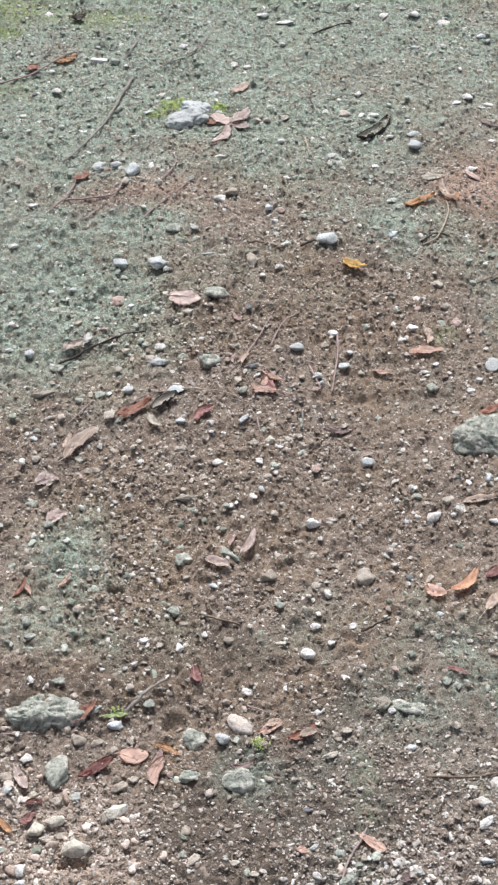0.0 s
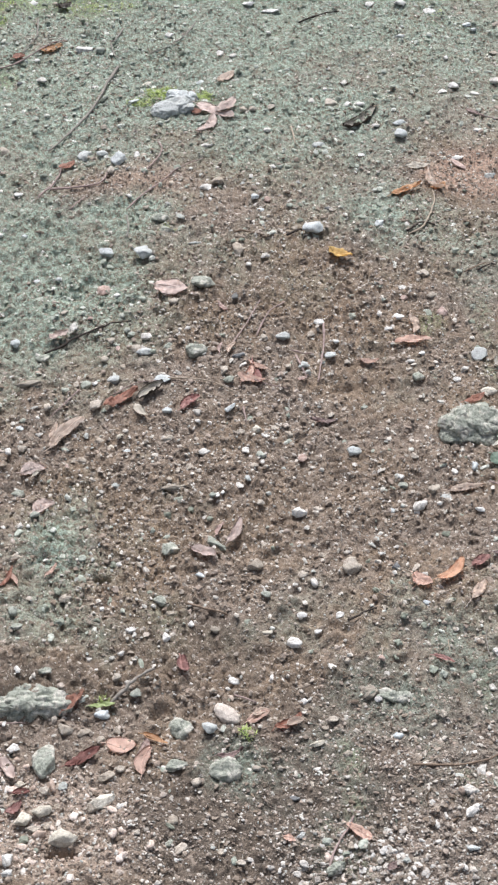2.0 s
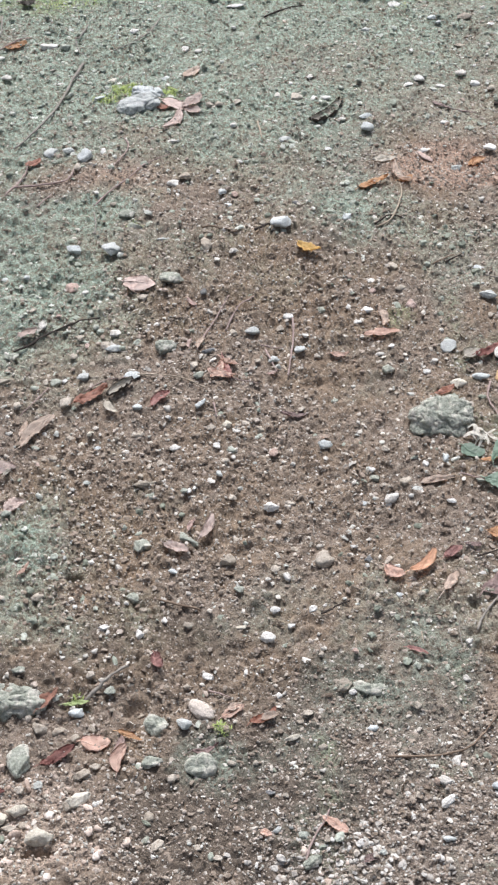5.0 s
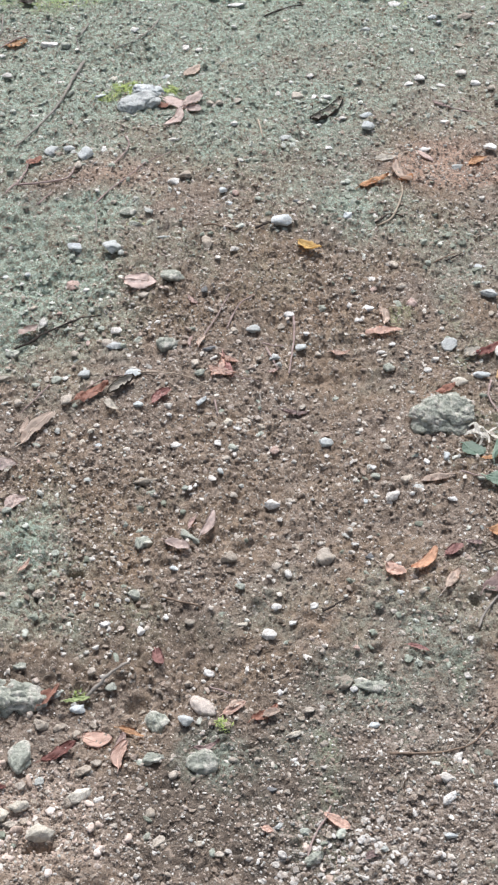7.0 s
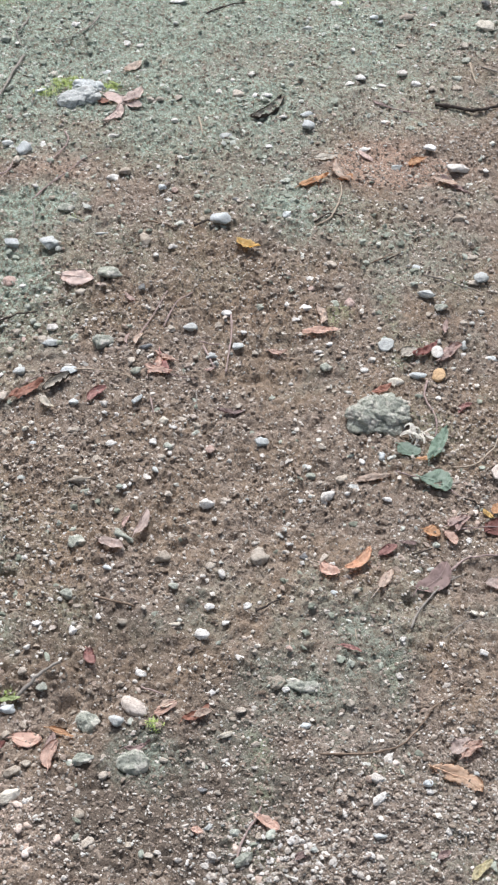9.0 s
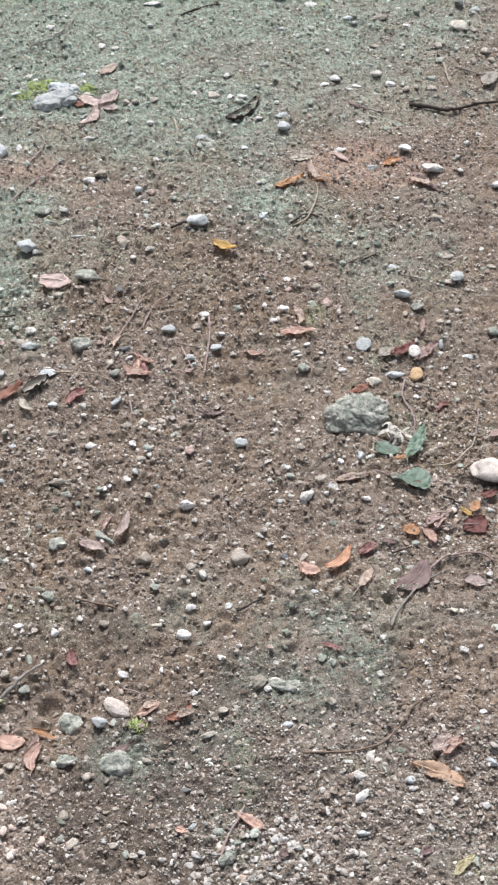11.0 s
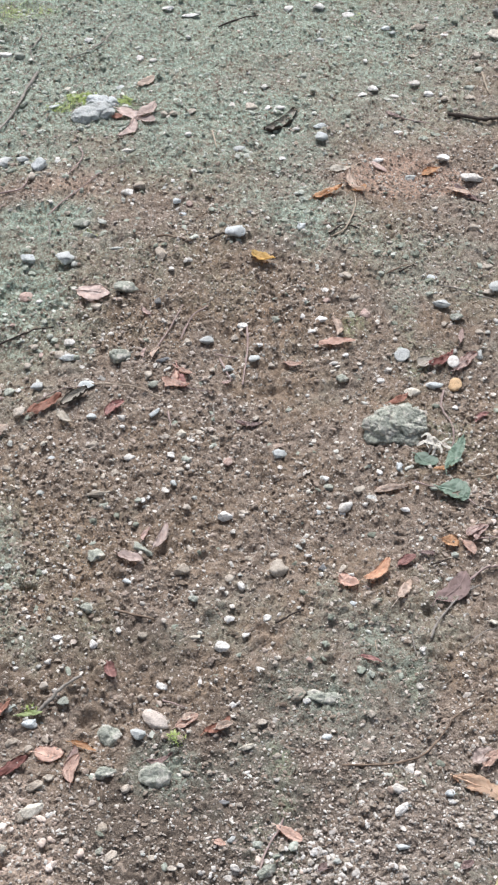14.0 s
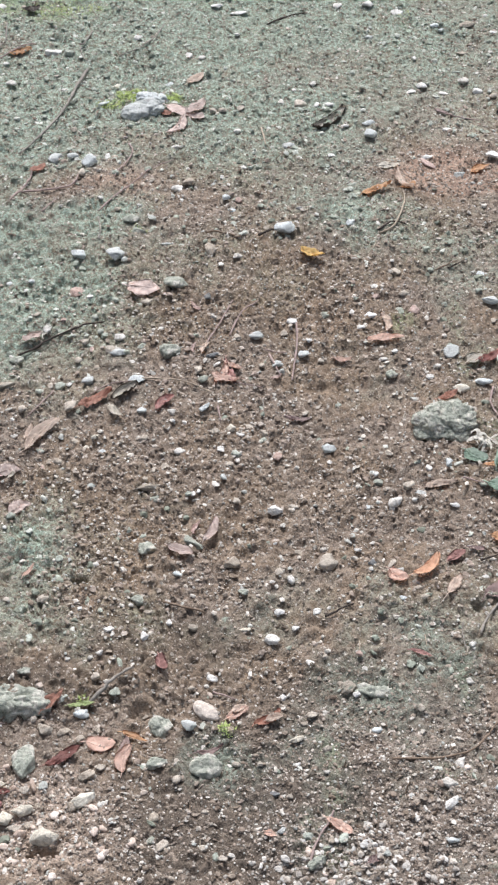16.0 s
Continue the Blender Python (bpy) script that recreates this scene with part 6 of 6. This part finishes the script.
twig([(-0.3153, 1.9917), (-0.2584, 2.0307), (-0.2140, 2.0619), (-0.1784, 2.0700)], 0.0017, 'dark')
twig([(-0.1236, 1.9205), (-0.0785, 1.9197), (-0.0422, 1.9096), (-0.0018, 1.8851)], 0.0012, 'pale')
twig([(-0.1982, 1.8875), (-0.1635, 1.9062), (-0.1231, 1.9125)], 0.0009, 'mauve')
twig([(0.0070, 1.8513), (0.0112, 1.8111)], 0.0013, 'mauve')
twig([(-0.2522, 1.8920), (-0.2797, 1.8495), (-0.2926, 1.8177)], 0.0011, 'mauve')
twig([(-0.3836, 1.6964), (-0.3445, 1.7040)], 0.0010, 'pale')
twig([(-0.0731, 1.4232), (-0.0441, 1.4159), (-0.0175, 1.4066)], 0.0018, 'brown')
twig([(0.1447, 1.3980), (0.1681, 1.4104), (0.1838, 1.4186)], 0.0014, 'dark')
twig([(-0.1627, 1.2476), (-0.1362, 1.2864), (-0.1106, 1.3129)], 0.0023, 'grey', lift=0.004)
twig([(0.1001, 1.0083), (0.1101, 1.0401), (0.1260, 1.0671), (0.1335, 1.0828)], 0.0014, 'mauve')
twig([(0.2106, 1.1584), (0.2558, 1.1562), (0.2916, 1.1615), (0.3140, 1.1710), (0.3321, 1.1879), (0.3440, 1.2051), (0.3560, 1.2227), (0.3662, 1.2315), (0.3866, 1.2444), (0.4065, 1.2623)], 0.0013, 'brown')
twig([(0.1863, 1.3494), (0.1857, 1.3319)], 0.0007, 'pale')
twig([(0.1067, 2.7293), (0.1140, 2.6732)], 0.0016, 'pale')
twig([(0.3971, 2.2263), (0.4373, 2.2532)], 0.0013, 'brown')
twig([(0.0252, 1.9117), (0.0565, 1.8976), (0.0787, 1.8918)], 0.0009, 'mauve')
twig([(-0.0075, 1.2676), (0.0211, 1.2566)], 0.0012, 'mauve')
twig([(0.1398, 3.2268), (0.1989, 3.2653), (0.2318, 3.2797)], 0.0020, 'dark')
twig([(0.4674, 2.8140), (0.4985, 2.7851)], 0.0016, 'mauve')
twig([(0.1445, 1.5658), (0.1448, 1.5428)], 0.0007, 'grey')
twig([(0.0778, 1.8590), (0.0791, 1.8365)], 0.0009, 'grey')
twig([(-0.3156, 1.2203), (-0.2662, 1.2197)], 0.0008, 'mauve')

# twigs of the further side
twig([(0.5928, 2.7975), (0.6387, 2.7881), (0.6831, 2.7727), (0.7359, 2.7980), (0.7970, 2.8080)], 0.0038, 'dark')
twig([(0.4703, 2.8064), (0.4965, 2.7822), (0.5519, 2.7603)], 0.0016, 'mauve')
twig([(0.7186, 2.9711), (0.7606, 2.9347), (0.7820, 2.9195)], 0.0016, 'grey')
twig([(0.6962, 2.9845), (0.6930, 2.9342), (0.6947, 2.8961)], 0.0021, 'pale')
twig([(0.4833, 2.1841), (0.5195, 2.1606), (0.5696, 2.1339)], 0.0013, 'grey')
twig([(0.4196, 2.2332), (0.4484, 2.2504)], 0.0015, 'dark')
twig([(0.4465, 1.8908), (0.4376, 1.8556), (0.4417, 1.8150), (0.4449, 1.7786), (0.4384, 1.7502)], 0.0015, 'mauve')
twig([(0.3692, 1.6817), (0.3922, 1.6605), (0.4120, 1.6511)], 0.0011, 'mauve')
twig([(0.4546, 1.6778), (0.4901, 1.6871), (0.5227, 1.7209), (0.5346, 1.7471)], 0.0014, 'pale')
twig([(0.3484, 1.3581), (0.3597, 1.3832), (0.3798, 1.4138), (0.4035, 1.4401), (0.4292, 1.4526)], 0.0017, 'grey')
twig([(0.4059, 1.4554), (0.4382, 1.4818), (0.4685, 1.4941), (0.4961, 1.4907), (0.5105, 1.4734)], 0.0015, 'mauve')
twig([(0.3256, 1.3325), (0.3246, 1.3633), (0.3290, 1.3837)], 0.0008, 'grey')
twig([(0.3911, 1.3404), (0.4266, 1.3693), (0.4748, 1.3799), (0.5063, 1.3827)], 0.0008, 'grey')
twig([(0.3683, 1.4954), (0.3982, 1.5078)], 0.0013, 'dark')
twig([(0.4369, 1.5463), (0.4661, 1.5488), (0.5040, 1.5533)], 0.0011, 'mauve')
twig([(0.4599, 1.6086), (0.4862, 1.5934)], 0.0014, 'dark')
twig([(0.5501, 1.8066), (0.5345, 1.7469)], 0.0012, 'mauve')
twig([(0.5986, 1.9374), (0.6209, 1.9735)], 0.0013, 'pale')
twig([(0.4359, 1.6411), (0.4527, 1.6153)], 0.0013, 'mauve')
twig([(0.2737, 1.3573), (0.2746, 1.3393)], 0.0007, 'pale')
twig([(0.4095, 1.6515), (0.4368, 1.6435)], 0.0014, 'mauve')

# withered flower
flower(0.4083, 1.7550, 0.0450)

# moss
moss_tuft(-0.1536, 2.8827, 0.0361, 0.0260, 900)
moss_tuft(-0.0712, 2.8775, 0.0240, 0.0155, 400)
moss_tuft(-0.1990, 2.8502, 0.0311, 0.0154, 300)
moss_tuft(-0.5578, 3.3640, 0.0826, 0.0818, 600)
moss_tuft(-0.3306, 3.3055, 0.0943, 0.0457, 420)
moss_tuft(-0.5474, 3.2233, 0.0319, 0.0254, 400)
moss_tuft(0.0093, 1.2114, 0.0114, 0.0091, 90)
moss_tuft(-0.1740, 1.2563, 0.0101, 0.0047, 40)
moss_tuft(-0.1298, 2.3638, 0.0166, 0.0116, 40)
moss_tuft(0.4558, 3.2680, 0.0162, 0.0162, 20)

# the smallest far pebbles, joined
far_bm = bmesh.new()
for piece in FAR:
    far_bm.from_mesh(piece)
far_mesh = bpy.data.meshes.new("far_pebbles")
far_bm.to_mesh(far_mesh)
far_bm.free()
for tone in STONE:
    far_mesh.materials.append(STONE[tone][0])
tagged(new("far_pebbles", far_mesh), "small white, grey and tan pebbles pressed into soil", "pebbles", kind="stuff")
